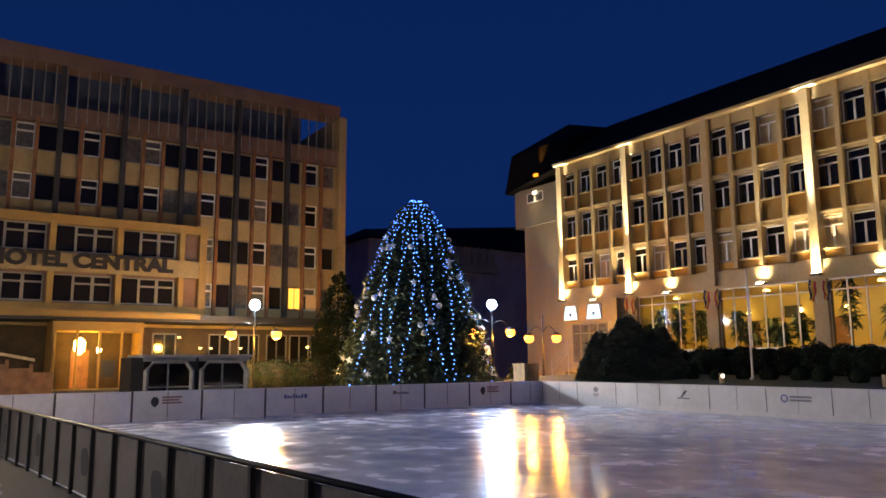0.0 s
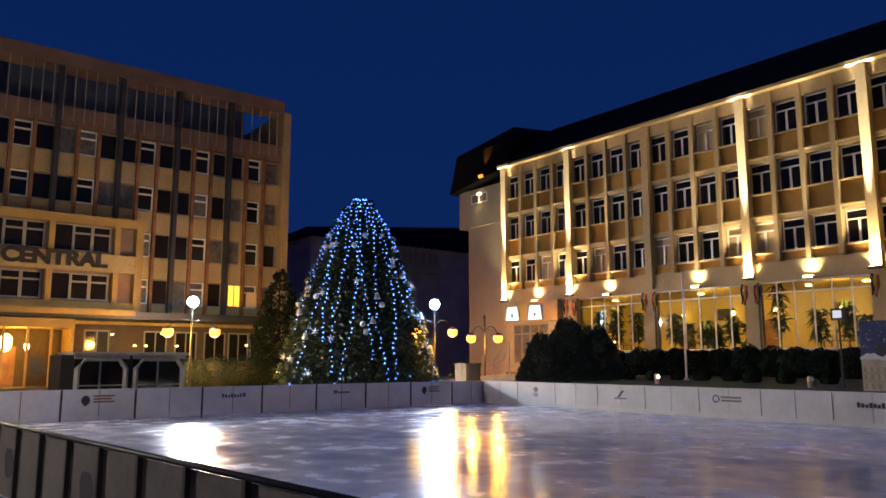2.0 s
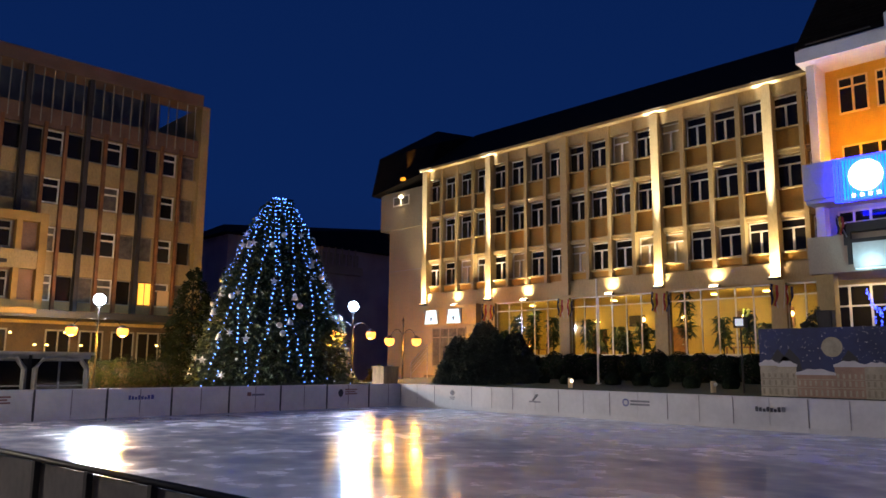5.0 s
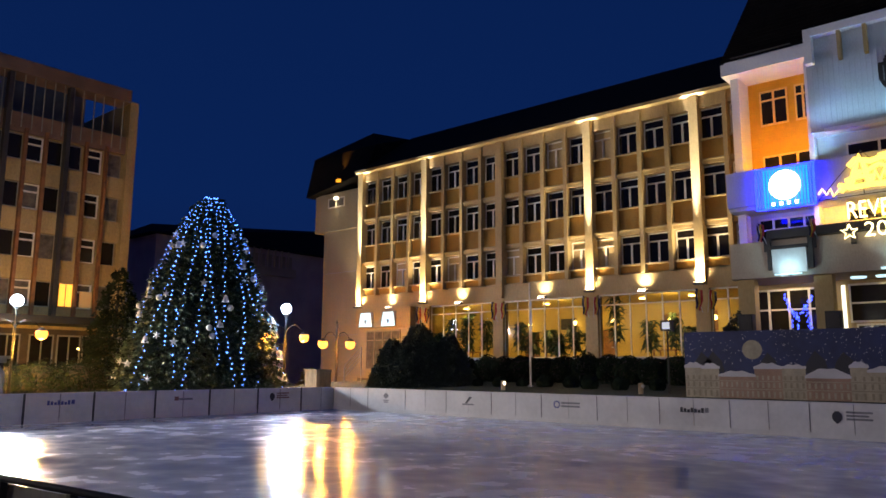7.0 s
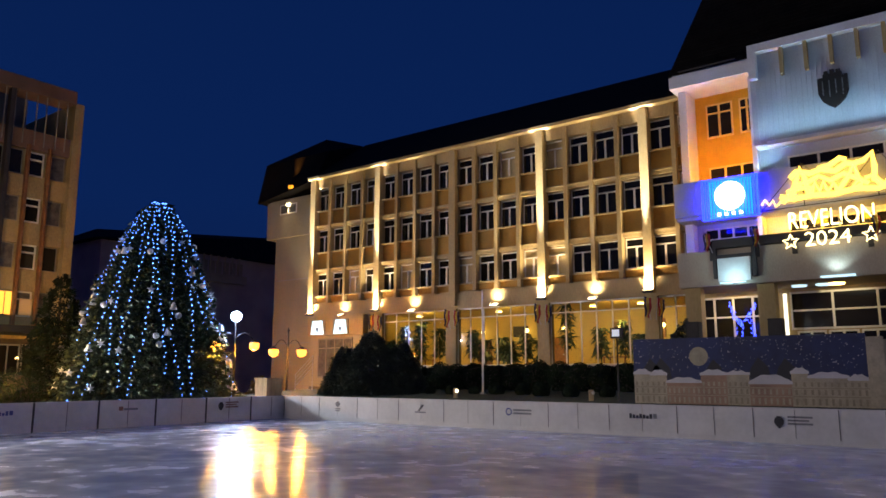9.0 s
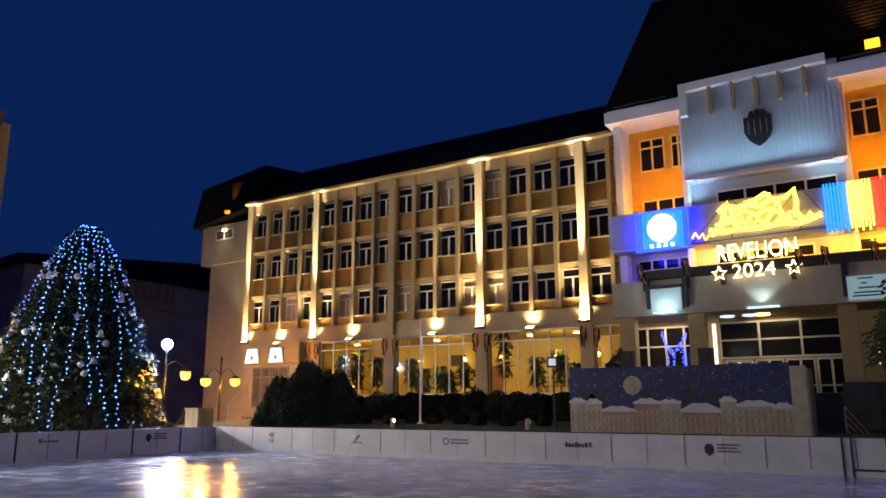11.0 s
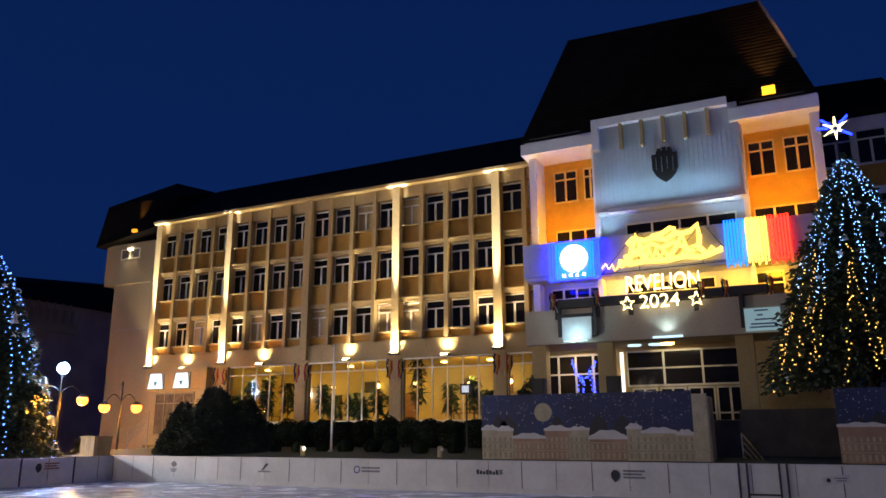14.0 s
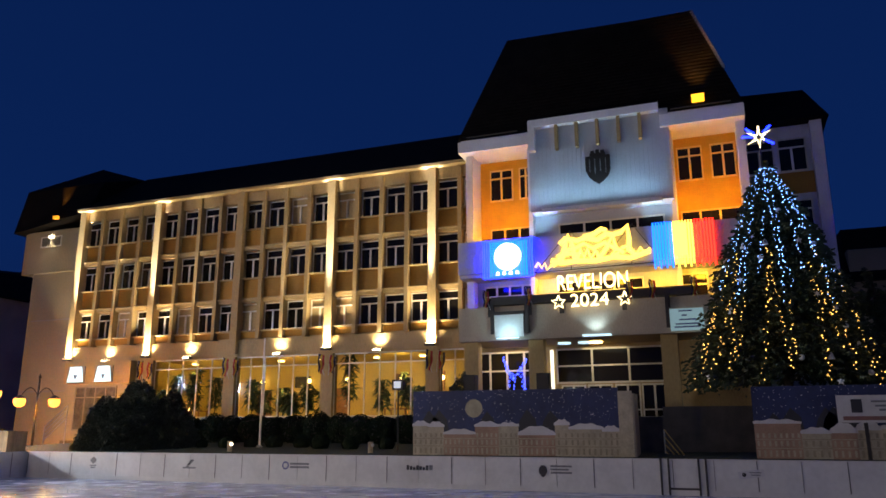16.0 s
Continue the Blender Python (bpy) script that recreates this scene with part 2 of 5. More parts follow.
def disc(bm, c, r, n=18, ry=None):
    """A flat round plate in the plane that faces -x."""
    bm.faces.new([bm.verts.new((c[0], c[1] + (ry or r) * math.cos(2 * math.pi * i / n), c[2] + r * math.sin(2 * math.pi * i / n))) for i in range(n)])
    return bm


def mesh_of(name, bm, mat, smooth=False):
    bmesh.ops.recalc_face_normals(bm, faces=bm.faces)
    me = bpy.data.meshes.new(name)
    bm.to_mesh(me)
    bm.free()
    for mt in mat if isinstance(mat, (list, tuple)) else (mat,):
        me.materials.append(mt)
    if smooth:
        me.polygons.foreach_set("use_smooth", [True] * len(me.polygons))
    return me


def thing(name, base, label, category, group="", kind=""):
    ob = new(name)
    ob.location = base
    ob.empty_display_size = 0.3
    return tagged(ob, label, category, group, kind)


def part(name, bm, mat, parent, label="", smooth=False):
    """A part built in world coordinates, under a thing or a part that is not turned."""
    ob = new(name, bm if isinstance(bm, bpy.types.Mesh) else mesh_of(name, bm, mat, smooth))
    ob.parent = parent
    base, p = Vector((0, 0, 0)), parent
    while p:
        base += p.location
        p = p.parent
    ob.location = -base
    return tagged(ob, label)


def put(name, me, parent, place, label="", turn=0.0):
    """A part that shares the mesh me, set at a world place."""
    ob = new(name, me)
    ob.parent = parent
    base, p = Vector((0, 0, 0)), parent
    while p:
        base += p.location
        p = p.parent
    ob.location = Vector(place) - base
    ob.rotation_euler = (0, 0, turn)
    return tagged(ob, label)


def single(name, bm, mat, label, category, group="", kind="", smooth=False):
    return tagged(new(name, mesh_of(name, bm, mat, smooth)), label, category, group, kind)


def text_mesh(name, words, size, depth, mat, bold=0.0):
    """Lettering in the built-in font, standing upright and facing -y."""
    cu = bpy.data.curves.new(name, "FONT")
    cu.body, cu.size, cu.extrude, cu.align_x, cu.offset = words, size, depth, "CENTER", bold
    tmp = bpy.data.objects.new(name, cu)
    scene.collection.objects.link(tmp)
    me = bpy.data.meshes.new_from_object(tmp.evaluated_get(bpy.context.evaluated_depsgraph_get()))
    bpy.data.objects.remove(tmp)
    me.transform(Matrix.Rotation(radians(90), 4, "X"))
    me.materials.clear()
    me.materials.append(mat)
    return me


# ---- ground ----
single("ground", boxes((-2500, 2500, -2500, 2500, -0.4, -0.06)), paving, "dark wet paving of the town square", "ground", kind="structure")
RX, RY = 24.9, 28.5
single("ice", poly(bmesh.new(), [(4.1, -8, 0), (RX, -8, 0), (RX, RY, 0), (0.54, RY, 0)], [(0, 1, 2, 3)]), ice_mat, "wet scratched white ice of the outdoor rink", "ice", kind="structure")
# terrace of lawn before the town hall
single("lawn_terrace", poly(bmesh.new(), [(25.6, -40, -0.1), (25.6, 33, -0.1), (25.6, 33, 1.0), (25.6, -40, 1.0), (29, 33, 1.2), (29, -40, 1.2), (36.4, 33, 1.45), (36.4, -40, 1.45), (36.4, 33, -0.1), (36.4, -40, -0.1)],
       [(0, 1, 2, 3), (3, 2, 4, 5), (5, 4, 6, 7), (1, 8, 6, 4, 2), (0, 3, 5, 7, 9)]), lawn, "dark raised lawn in front of the town hall", "lawn", kind="structure")

# ---- rink barriers ----
def logo(parent, kind, x, y, z, along):
    """A plain printed mark on a board; along: 'x' or 'y', the way that the board runs."""
    bm, bm2 = bmesh.new(), bmesh.new()
    def plate(b, u0, u1, z0, z1, d=0.006):
        if along == "x":
            box(b, x + u0, x + u1, y - d, y, z + z0, z + z1)
        else:
            box(b, x - d, x, y - u1, y - u0, z + z0, z + z1)
    first, second = {"key": (ink_dark, ink_red), "blue": (ink_blue, ink_blue), "red": (ink_red, ink_grey), "leaf": (ink_grey, ink_grey), "bird": (ink_dark, ink_grey), "ring": (ink_blue, ink_grey), "word": (ink_dark, ink_grey), "crest": (ink_dark, ink_grey)}[kind]
    if kind in ("key", "crest"):
        for k in range(9):
            w = (0.07, 0.11, 0.13, 0.14, 0.14, 0.13, 0.11, 0.08, 0.04)[k]
            plate(bm, -0.45 - w, -0.45 + w, 0.14 - 0.04 * (k + 1), 0.14 - 0.04 * k)
        for k in range(3):
            plate(bm2, -0.2, 0.5 - 0.1 * (k % 2), 0.09 - 0.1 * k, 0.15 - 0.1 * k)
    elif kind in ("blue", "word"):
        for k in range(7):
            plate(bm, -0.45 + 0.12 * k, -0.36 + 0.12 * k, -0.08, 0.08 - 0.03 * (k % 3))
        plate(bm2, 0.4, 0.52, -0.07, 0.09)
    elif kind == "red":
        plate(bm, -0.4, -0.22, -0.06, 0.1)
        plate(bm2, -0.2, 0.42, -0.05, 0.03)
    elif kind == "leaf":
        for k in range(6):
            w = (0.05, 0.12, 0.16, 0.15, 0.1, 0.03)[k]
            plate(bm, -w, w, 0.2 - 0.045 * (k + 1), 0.2 - 0.045 * k)
        plate(bm2, -0.17, 0.17, -0.16, -0.11)
        plate(bm2, -0.13, 0.13, -0.24, -0.19)
    elif kind == "bird":
        for k in range(6):
            plate(bm, -0.14 + 0.035 * k, -0.03 + 0.045 * k, 0.16 - 0.045 * (6 - k), 0.2 - 0.045 * (6 - k))
        plate(bm2, -0.3, 0.3, -0.18, -0.12)
    else:
        for k in range(14):
            a = 2 * math.pi * k / 14
            plate(bm, -0.5 + 0.12 * math.cos(a) - 0.025, -0.5 + 0.12 * math.cos(a) + 0.025, 0.12 * math.sin(a) - 0.025, 0.12 * math.sin(a) + 0.025)
        for k in range(2):
            plate(bm2, -0.3, 0.5, 0.03 - 0.12 * k, 0.1 - 0.12 * k)
    part("logo", bm, first, parent)
    part("logo_text", bm2, second, parent)


PITCH, PITCH_X, TOP = 2.42, 2.455, 1.04
far_side = thing("rink_barrier", (13, RY, 0), "white rink boards with dark posts along the hotel side", "barrier", "rink barriers")
right_side = thing("rink_barrier", (RX, 10, 0), "white rink boards before the town hall lawn", "barrier", "rink barriers")
panel_x = mesh_of("board_panel", boxes((-PITCH_X / 4 + 0.01, PITCH_X / 4 - 0.01, 0, 0.05, 0.16, TOP)), board_white)
kick_x = mesh_of("kick_strip", boxes((-PITCH_X / 4, PITCH_X / 4, -0.012, 0.05, 0.0, 0.16)), board_white)
post_x = mesh_of("post", boxes((-0.035, 0.035, -0.025, 0.08, 0.0, TOP + 0.03)), board_seam)
seam_x = mesh_of("seam_strip", boxes((-0.018, 0.018, -0.012, 0.06, 0.0, TOP)), seam_grey)
for k in range(-1, 9):
    xa = 22.98 - PITCH_X * (k + 1)
    for h in (0, 1):
        xc = xa + PITCH_X * (0.25 + 0.5 * h)
        if xc > RX:
            continue
        panel = put("board_panel", panel_x, far_side, (xc, RY, 0))
        put("kick_strip", kick_x, far_side, (xc, RY, 0))
        if h == 1 and k in (0, 2, 4, 6):
            logo(panel, {0: "key", 2: "red", 4: "blue", 6: "key"}[k], xa + PITCH_X / 2, RY - 0.014, 0.72, "x")
    put("post", post_x, far_side, (xa, RY, 0))
    put("seam_strip", seam_x, far_side, (xa + PITCH_X / 2, RY, 0))
part("cap_rail", boxes((0.5, RX, RY - 0.02, RY + 0.08, TOP, TOP + 0.035)), board_white, far_side)
panel_y = mesh_of("board_panel", boxes((0, 0.05, -PITCH / 4 + 0.01, PITCH / 4 - 0.01, 0.16, TOP)), board_white)
kick_y = mesh_of("kick_strip", boxes((-0.012, 0.05, -PITCH / 4, PITCH / 4, 0.0, 0.16)), board_white)
post_y = mesh_of("post", boxes((-0.01, 0.08, -0.014, 0.014, 0.0, TOP + 0.02)), post_grey)
seam_y = mesh_of("seam_strip", boxes((-0.008, 0.06, -0.012, 0.012, 0.0, TOP)), seam_grey)
for k in range(-4, 12):
    ya = 18.68 - PITCH * k
    for h in (0, 1):
        yc = ya - PITCH * (0.25 + 0.5 * h)
        panel = put("board_panel", panel_y, right_side, (RX, yc, 0))
        put("kick_strip", kick_y, right_side, (RX, yc, 0))
        if h == 0 and k in (-3, -1, 1, 3, 5):
            logo(panel, {-3: "leaf", -1: "bird", 1: "ring", 3: "word", 5: "crest"}[k], RX - 0.014, ya - PITCH / 2, 0.68, "y")
    if k != 7:
        put("post", post_y, right_side, (RX, ya, 0))
    if k % 2 == 0 or k > 6:
        put("seam_strip", seam_y, right_side, (RX, ya - PITCH / 2, 0))
part("cap_rail", boxes((RX - 0.02, RX + 0.08, -20, RY, TOP, TOP + 0.035)), board_white, right_side)

for y in (2.09, 1.86, 0.97, 0.76):
    part("gate_post", boxes((RX - 0.035, RX + 0.1, y - 0.03, y + 0.03, 0.0, TOP + 0.05)), board_seam, right_side)
part("gate_rail", boxes((RX - 0.033, RX + 0.05, 1.0, 1.83, 0.16, 0.22)), board_seam, right_side)
notice = thing("plate", (RX - 0.02, -0.5, 0.6), "small white sponsor plate tilted on the rink boards", "sign plate")
bm = boxes((-0.012, 0, -0.36, 0.36, -0.11, 0.11))
bmesh.ops.rotate(bm, verts=bm.verts, cent=(0, 0, 0), matrix=Matrix.Rotation(radians(-8), 3, "X"))
bmesh.ops.translate(bm, verts=bm.verts, vec=(RX - 0.016, -0.5, 0.66))
part("sheet", bm, snow_print, notice)
part("round_mark", disc(bmesh.new(), (RX - 0.031, -0.3, 0.64), 0.06, 14), ink_dark, notice)
part("text_bar", boxes((RX - 0.033, RX - 0.029, -0.78, -0.45, 0.69, 0.72)), ink_grey, notice)
part("text_bar", boxes((RX - 0.033, RX - 0.029, -0.75, -0.5, 0.62, 0.65)), ink_grey, notice)

# near fence: dark rail on posts, grey panels behind
fence = thing("rink_fence", (2.8, 8, 0), "rink fence with black rail, dark posts and pale panels", "fence", "rink barriers")
FA, FB = Vector((0.648, 27.41, 0)), Vector((3.415, -1.0, 0))
fdir = (FB - FA).normalized()
ftop = 1.08
bm = bmesh.new()
tube(bm, [FA + Vector((0, 0, ftop)), FB + Vector((0, 0, ftop))], 0.032, 8)
part("rail", bm, rail_black, fence, smooth=True)
flen = (FB - FA).length
turn = math.atan2(fdir.y, fdir.x)
fpost = mesh_of("post", boxes((-0.03, 0.03, -0.03, 0.03, -0.05, ftop - 0.02)), rail_black)
fpanel = mesh_of("panel", boxes((0.0, 1.125, -0.004, 0.004, 0.0, ftop - 0.05)), fence_grey)
eb = bmesh.new()
pts = [(0.42, 0.34), (0.36, 0.6), (0.45, 0.72), (0.72, 0.72), (0.82, 0.6), (0.8, 0.36), (0.7, 0.3), (0.5, 0.28)]
for s in (-0.012, 0.012):
    eb.faces.new([eb.verts.new((u, s, v)) for u, v in pts])
emblem = mesh_of("emblem", eb, ink_dark)
for k in range(int(flen / 1.125)):
    p = FA + fdir * (1.125 * k)
    put("post", fpost, fence, p, turn=turn)
    fp = put("panel", fpanel, fence, p + Vector((0.05, 0, 0)), turn=turn)
    if k in (3, 6, 9, 12, 15, 18):
        put("emblem", emblem, fp, p + Vector((0.05, 0, 0)), turn=0.0)

# ---- town hall ----
X, P0, SEG = 35.84, 38.22, 6.08
hall = thing("town_hall", (X, 15, 1.4), "cream town hall with ochre panels, floodlit at night", "building")
PIL = [P0 - SEG * k for k in range(5)]
NORTH, TOWER_N, TOWER_S, SOUTH = 44.0, 11.1, -1.7, -5.1
EAVE = 15.75
bay = SEG / 4
# back wall of the grid, floors and ledges
rows_z = ((6.95, 7.44, 9.0, 9.25), (9.25, 10.5, 12.08, 12.33), (12.33, 13.45, 15.05, 15.4))


def ring(x0, x1, w, h, e):
    """A closed frame of bar width e, facing -x, from its lower corner."""
    out, inn = ((0, 0), (w, 0), (w, h), (0, h)), ((e, e), (w - e, e), (w - e, h - e), (e, h - e))
    pts = [(x, y, z) for x in (x0, x1) for loop in (out, inn) for y, z in loop]
    faces = []
    for i in range(4):
        j = (i + 1) % 4
        faces += [(i, j, 4 + j, 4 + i), (8 + i, 12 + i, 12 + j, 8 + j), (i, 8 + i, 8 + j, j), (4 + i, 4 + j, 12 + j, 12 + i)]
    return poly(bmesh.new(), pts, faces)


def hall_window(w, h):
    """Frame, panes, curtain, transom and mullion of one window, facing -x, from its lower corner."""
    t = h * 0.72
    return (mesh_of("window", ring(0, 0.07, w, h, 0.06), frame_white), mesh_of("pane", boxes((0.035, 0.045, 0.05, w - 0.05, 0.05, h - 0.05)), dark_pane), mesh_of("curtain", boxes((0.1, 0.12, 0.05, w - 0.05, 0.05, h - 0.05)), curtain_pane),
            mesh_of("transom", boxes((-0.01, 0.06, 0.06, w - 0.06, t - 0.035, t + 0.035)), frame_white), mesh_of("mullion", boxes((-0.01, 0.06, w * 0.52 - 0.05, w * 0.52 + 0.05, 0.06, t - 0.035)), frame_white))


random.seed(4)
W = bay - 0.3
win_sets = [hall_window(W, z2 - z1) for _, z1, z2, _ in rows_z]
pan_mesh = [mesh_of("spandrel_panel", boxes((0, 0.06, -(bay - 0.2) / 2, (bay - 0.2) / 2, z0 + 0.06, z1 - 0.02)), ochre) for z0, z1, _, _ in rows_z]
fin_mesh = mesh_of("mullion_fin", boxes((-0.18, 0.3, -0.11, 0.11, 6.95, EAVE - 0.1)), plaster)
pil_mesh = mesh_of("pillar", boxes((-0.32, 0.3, -0.23, 0.23, 6.1, EAVE - 0.05)), plaster)


def grid(y_hi, n):
    """n bays of the office grid, going south from y_hi."""
    for i in range(n):
        yc = y_hi - bay * (i + 0.5)
        for r, (z0, z1, z2, z3) in enumerate(rows_z):
            put("spandrel_panel", pan_mesh[r], hall, (X + 0.12, yc, 0))
            fr, pn, cu, tr, mu = win_sets[r]
            w = put("window", fr, hall, (X + 0.22, yc - W / 2, z1))
            put("pane", pn if random.random() < 0.86 else cu, w, (X + 0.22, yc - W / 2, z1))
            put("transom", tr, w, (X + 0.22, yc - W / 2, z1))
            put("mullion", mu, w, (X + 0.22, yc - W / 2, z1))
        if i and i % 4:
            put("mullion_fin", fin_mesh, hall, (X, y_hi - bay * i, 0))


grid(P0, 18)
for y in PIL:
    put("pillar", pil_mesh, hall, (X, y, 0))
for z0, z1, z2, _ in rows_z:
    if z0 > 7:
        part("ledge", boxes((X - 0.12, X + 0.3, TOWER_N, P0, z0 - 0.02, z0 + 0.06)), plaster, hall)
        part("lintel", boxes((X - 0.02, X + 0.3, TOWER_N, P0, z0 - 0.2, z0 - 0.02)), plaster, hall)
    part("sill", boxes((X - 0.08, X + 0.3, TOWER_N, P0, z1 - 0.07, z1)), plaster, hall)
part("upper_wall", boxes((X + 0.3, X + 0.55, TOWER_N, P0, 6.0, EAVE)), plaster, hall)
part("head_band", boxes((X - 0.02, X + 0.3, TOWER_N, P0, 15.1, EAVE)), plaster, hall)
part("floor_band", boxes((X - 0.1, X + 0.3, TOWER_N, P0 + 0.1, 5.95, 6.9)), plaster, hall)
part("eave", boxes((X - 0.45, X + 0.4, TOWER_N, P0 + 0.45, EAVE, EAVE + 0.16)), plaster, hall)
RIDGE_X, RIDGE_Z = 39.8, 19.2
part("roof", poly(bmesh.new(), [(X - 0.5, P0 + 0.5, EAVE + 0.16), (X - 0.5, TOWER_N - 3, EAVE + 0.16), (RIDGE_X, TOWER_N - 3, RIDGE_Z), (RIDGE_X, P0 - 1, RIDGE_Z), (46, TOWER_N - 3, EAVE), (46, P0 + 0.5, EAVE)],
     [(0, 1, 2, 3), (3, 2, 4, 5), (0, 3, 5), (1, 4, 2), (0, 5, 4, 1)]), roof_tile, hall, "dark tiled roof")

# ground floor: sill wall, glazing, columns, room behind
part("sill_wall", boxes((X - 0.15, X + 0.25, TOWER_N, 32.5, 1.2, 2.5)), plaster, hall)
part("sill", boxes((X - 0.3, X + 0.25, TOWER_N, 32.5, 2.5, 2.58)), frame_white, hall)
for y in (32.1, 26.3, 20.05, 13.95):
    part("column", boxes((X - 0.1, X + 0.45, y - 0.36, y + 0.36, 2.58, 5.95)), plaster, hall)
for y0, y1 in ((26.66, 31.74), (20.41, 25.94), (14.31, 19.69), (11.15, 13.59)):
    glz = part("shop_window", boxes((X + 0.1, X + 0.18, y0, y1, 2.58, 2.66)), frame_white, hall)
    part("transom", boxes((X + 0.1, X + 0.18, y0, y1, 5.36, 5.43)), frame_white, glz)
    part("head_rail", boxes((X + 0.1, X + 0.18, y0, y1, 5.87, 5.95)), frame_white, glz)
    k = max(1, round((y1 - y0) / 0.94))
    for i in range(k + 1):
        yy = y0 + (y1 - y0) * i / k
        part("mullion", boxes((X + 0.11, X + 0.17, yy - 0.035, yy + 0.035, 2.66, 5.87)), frame_white, glz)
    pane = part("pane", boxes((X + 0.135, X + 0.145, y0, y1, 2.66, 5.87)), clear_pane, glz)
    pane.visible_shadow = False
part("room", poly(bmesh.new(), [(X + 0.5, 32.5, 2.3), (X + 0.5, TOWER_N, 2.3), (42, TOWER_N, 2.3), (42, 32.5, 2.3), (X + 0.5, 32.5, 5.98), (X + 0.5, TOWER_N, 5.98), (42, TOWER_N, 5.98), (42, 32.5, 5.98)],
     [(0, 1, 2, 3), (4, 5, 6, 7), (3, 2, 6, 7), (0, 3, 7, 4), (1, 2, 6, 5)]), room_wall, hall, "warm lit foyer")
for y in (29.5, 23.3, 17.0):
    for dy in (-1.4, 1.4):
        part("ceiling_lamp", boxes((38.4, 38.7, y + dy - 0.13, y + dy + 0.13, 5.86, 5.93)), glow_warm, hall)

# north end block
part("end_wall", boxes((36.5, 46, P0 + 0.2, NORTH - 0.85, 1.0, 12.1), (36.3, 46, P0 + 0.2, NORTH, 12.1, 15.0)), side_plaster, hall)
for z in (4.3, 8.9):
    part("wall_joint", boxes((36.47, 36.52, P0 + 0.2, NORTH - 0.85, z, z + 0.06)), seam_grey, hall)
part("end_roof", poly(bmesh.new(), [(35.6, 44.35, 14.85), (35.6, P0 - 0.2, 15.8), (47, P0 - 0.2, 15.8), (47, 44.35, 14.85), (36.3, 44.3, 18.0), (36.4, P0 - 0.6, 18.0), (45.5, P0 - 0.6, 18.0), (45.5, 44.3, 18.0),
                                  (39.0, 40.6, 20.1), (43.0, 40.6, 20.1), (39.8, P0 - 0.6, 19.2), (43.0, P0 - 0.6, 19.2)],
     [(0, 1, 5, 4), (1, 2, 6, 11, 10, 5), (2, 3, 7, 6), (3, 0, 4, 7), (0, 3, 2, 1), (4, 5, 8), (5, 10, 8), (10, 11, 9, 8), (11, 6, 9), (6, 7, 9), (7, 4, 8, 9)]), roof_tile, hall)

# central tower
TX = 33.0
part("tower_wall", boxes((34.3, 46, TOWER_S, TOWER_N, 5.8, 16.0)), orange_lit_plaster, hall, "orange-lit recessed wall")
for y0, y1 in ((10.75, 11.1), (7.8, 8.0), (1.35, 1.55), (-1.7, -1.35)):
    part("tower_pier", boxes((TX, 34.3, y0, y1, 5.8, 15.6)), white_paint, hall)
bm = boxes((32.6, 34.3, 1.42, 7.8, 11.75, 15.98))
part("centre_wall", bm, white_plaster, hall, "ribbed white centre wall")
rib = mesh_of("rib", boxes((-0.03, 0.0, -0.035, 0.035, 0, 3.0)), white_plaster)
for k in range(31):
    put("rib", rib, hall, (32.6, 1.6 + 0.2 * k, 11.95))
part("centre_cornice", boxes((32.25, 32.598, 1.8, 7.76, 15.8, 16.16)), white_paint, hall)
part("cornice_end", boxes((32.25, 32.6, 7.45, 7.76, 14.65, 15.8)), white_paint, hall)
for k in range(5):
    y = 6.44 - 0.95 * k
    part("beam_end", boxes((32.3, 32.6, y - 0.07, y + 0.07, 14.6, 15.8)), plaster, hall)
part("canopy_slab", boxes((32.2, 32.6, 1.9, 7.2, 11.58, 11.74)), white_paint, hall)
for y0, y1 in ((7.78, TOWER_N + 0.2), (TOWER_S - 0.05, 1.78)):
    part("tower_eave", boxes((32.4, 34.4, y0, y1, 15.05, 15.6), (32.9, 34.4, y0, y1, 15.6, 15.86)), white_paint, hall)
    part("snow_guard", boxes((32.25, 32.3, y0 + 0.5, y1 - 0.5, 15.72, 15.77)), fin_dark, hall)


def wide_window(x, y0, y1, z0, z1, cols, split, mat, pane_mat=None):
    """A window band facing -x with upright bars and, where split is given, a transom."""
    fr = part("window", boxes((x - 0.06, x, y0, y1, z0, z0 + 0.08), (x - 0.06, x, y0, y1, z1 - 0.08, z1), (x - 0.06, x, y0, y0 + 0.07, z0 + 0.08, z1 - 0.08), (x - 0.06, x, y1 - 0.07, y1, z0 + 0.08, z1 - 0.08)), mat, hall)
    for k in range(1, cols):
        yy = y0 + (y1 - y0) * k / cols
        part("mullion", boxes((x - 0.07, x, yy - 0.045, yy + 0.045, z0 + 0.08, z1 - 0.08)), mat, fr)
    if split:
        zz = z0 + (z1 - z0) * split
        part("transom", boxes((x - 0.065, x - 0.005, y0 + 0.07, y1 - 0.07, zz - 0.035, zz + 0.035)), mat, fr)
    part("pane", boxes((x - 0.03, x - 0.02, y0 + 0.05, y1 - 0.05, z0 + 0.05, z1 - 0.05)), pane_mat or dark_pane, fr)
    return fr


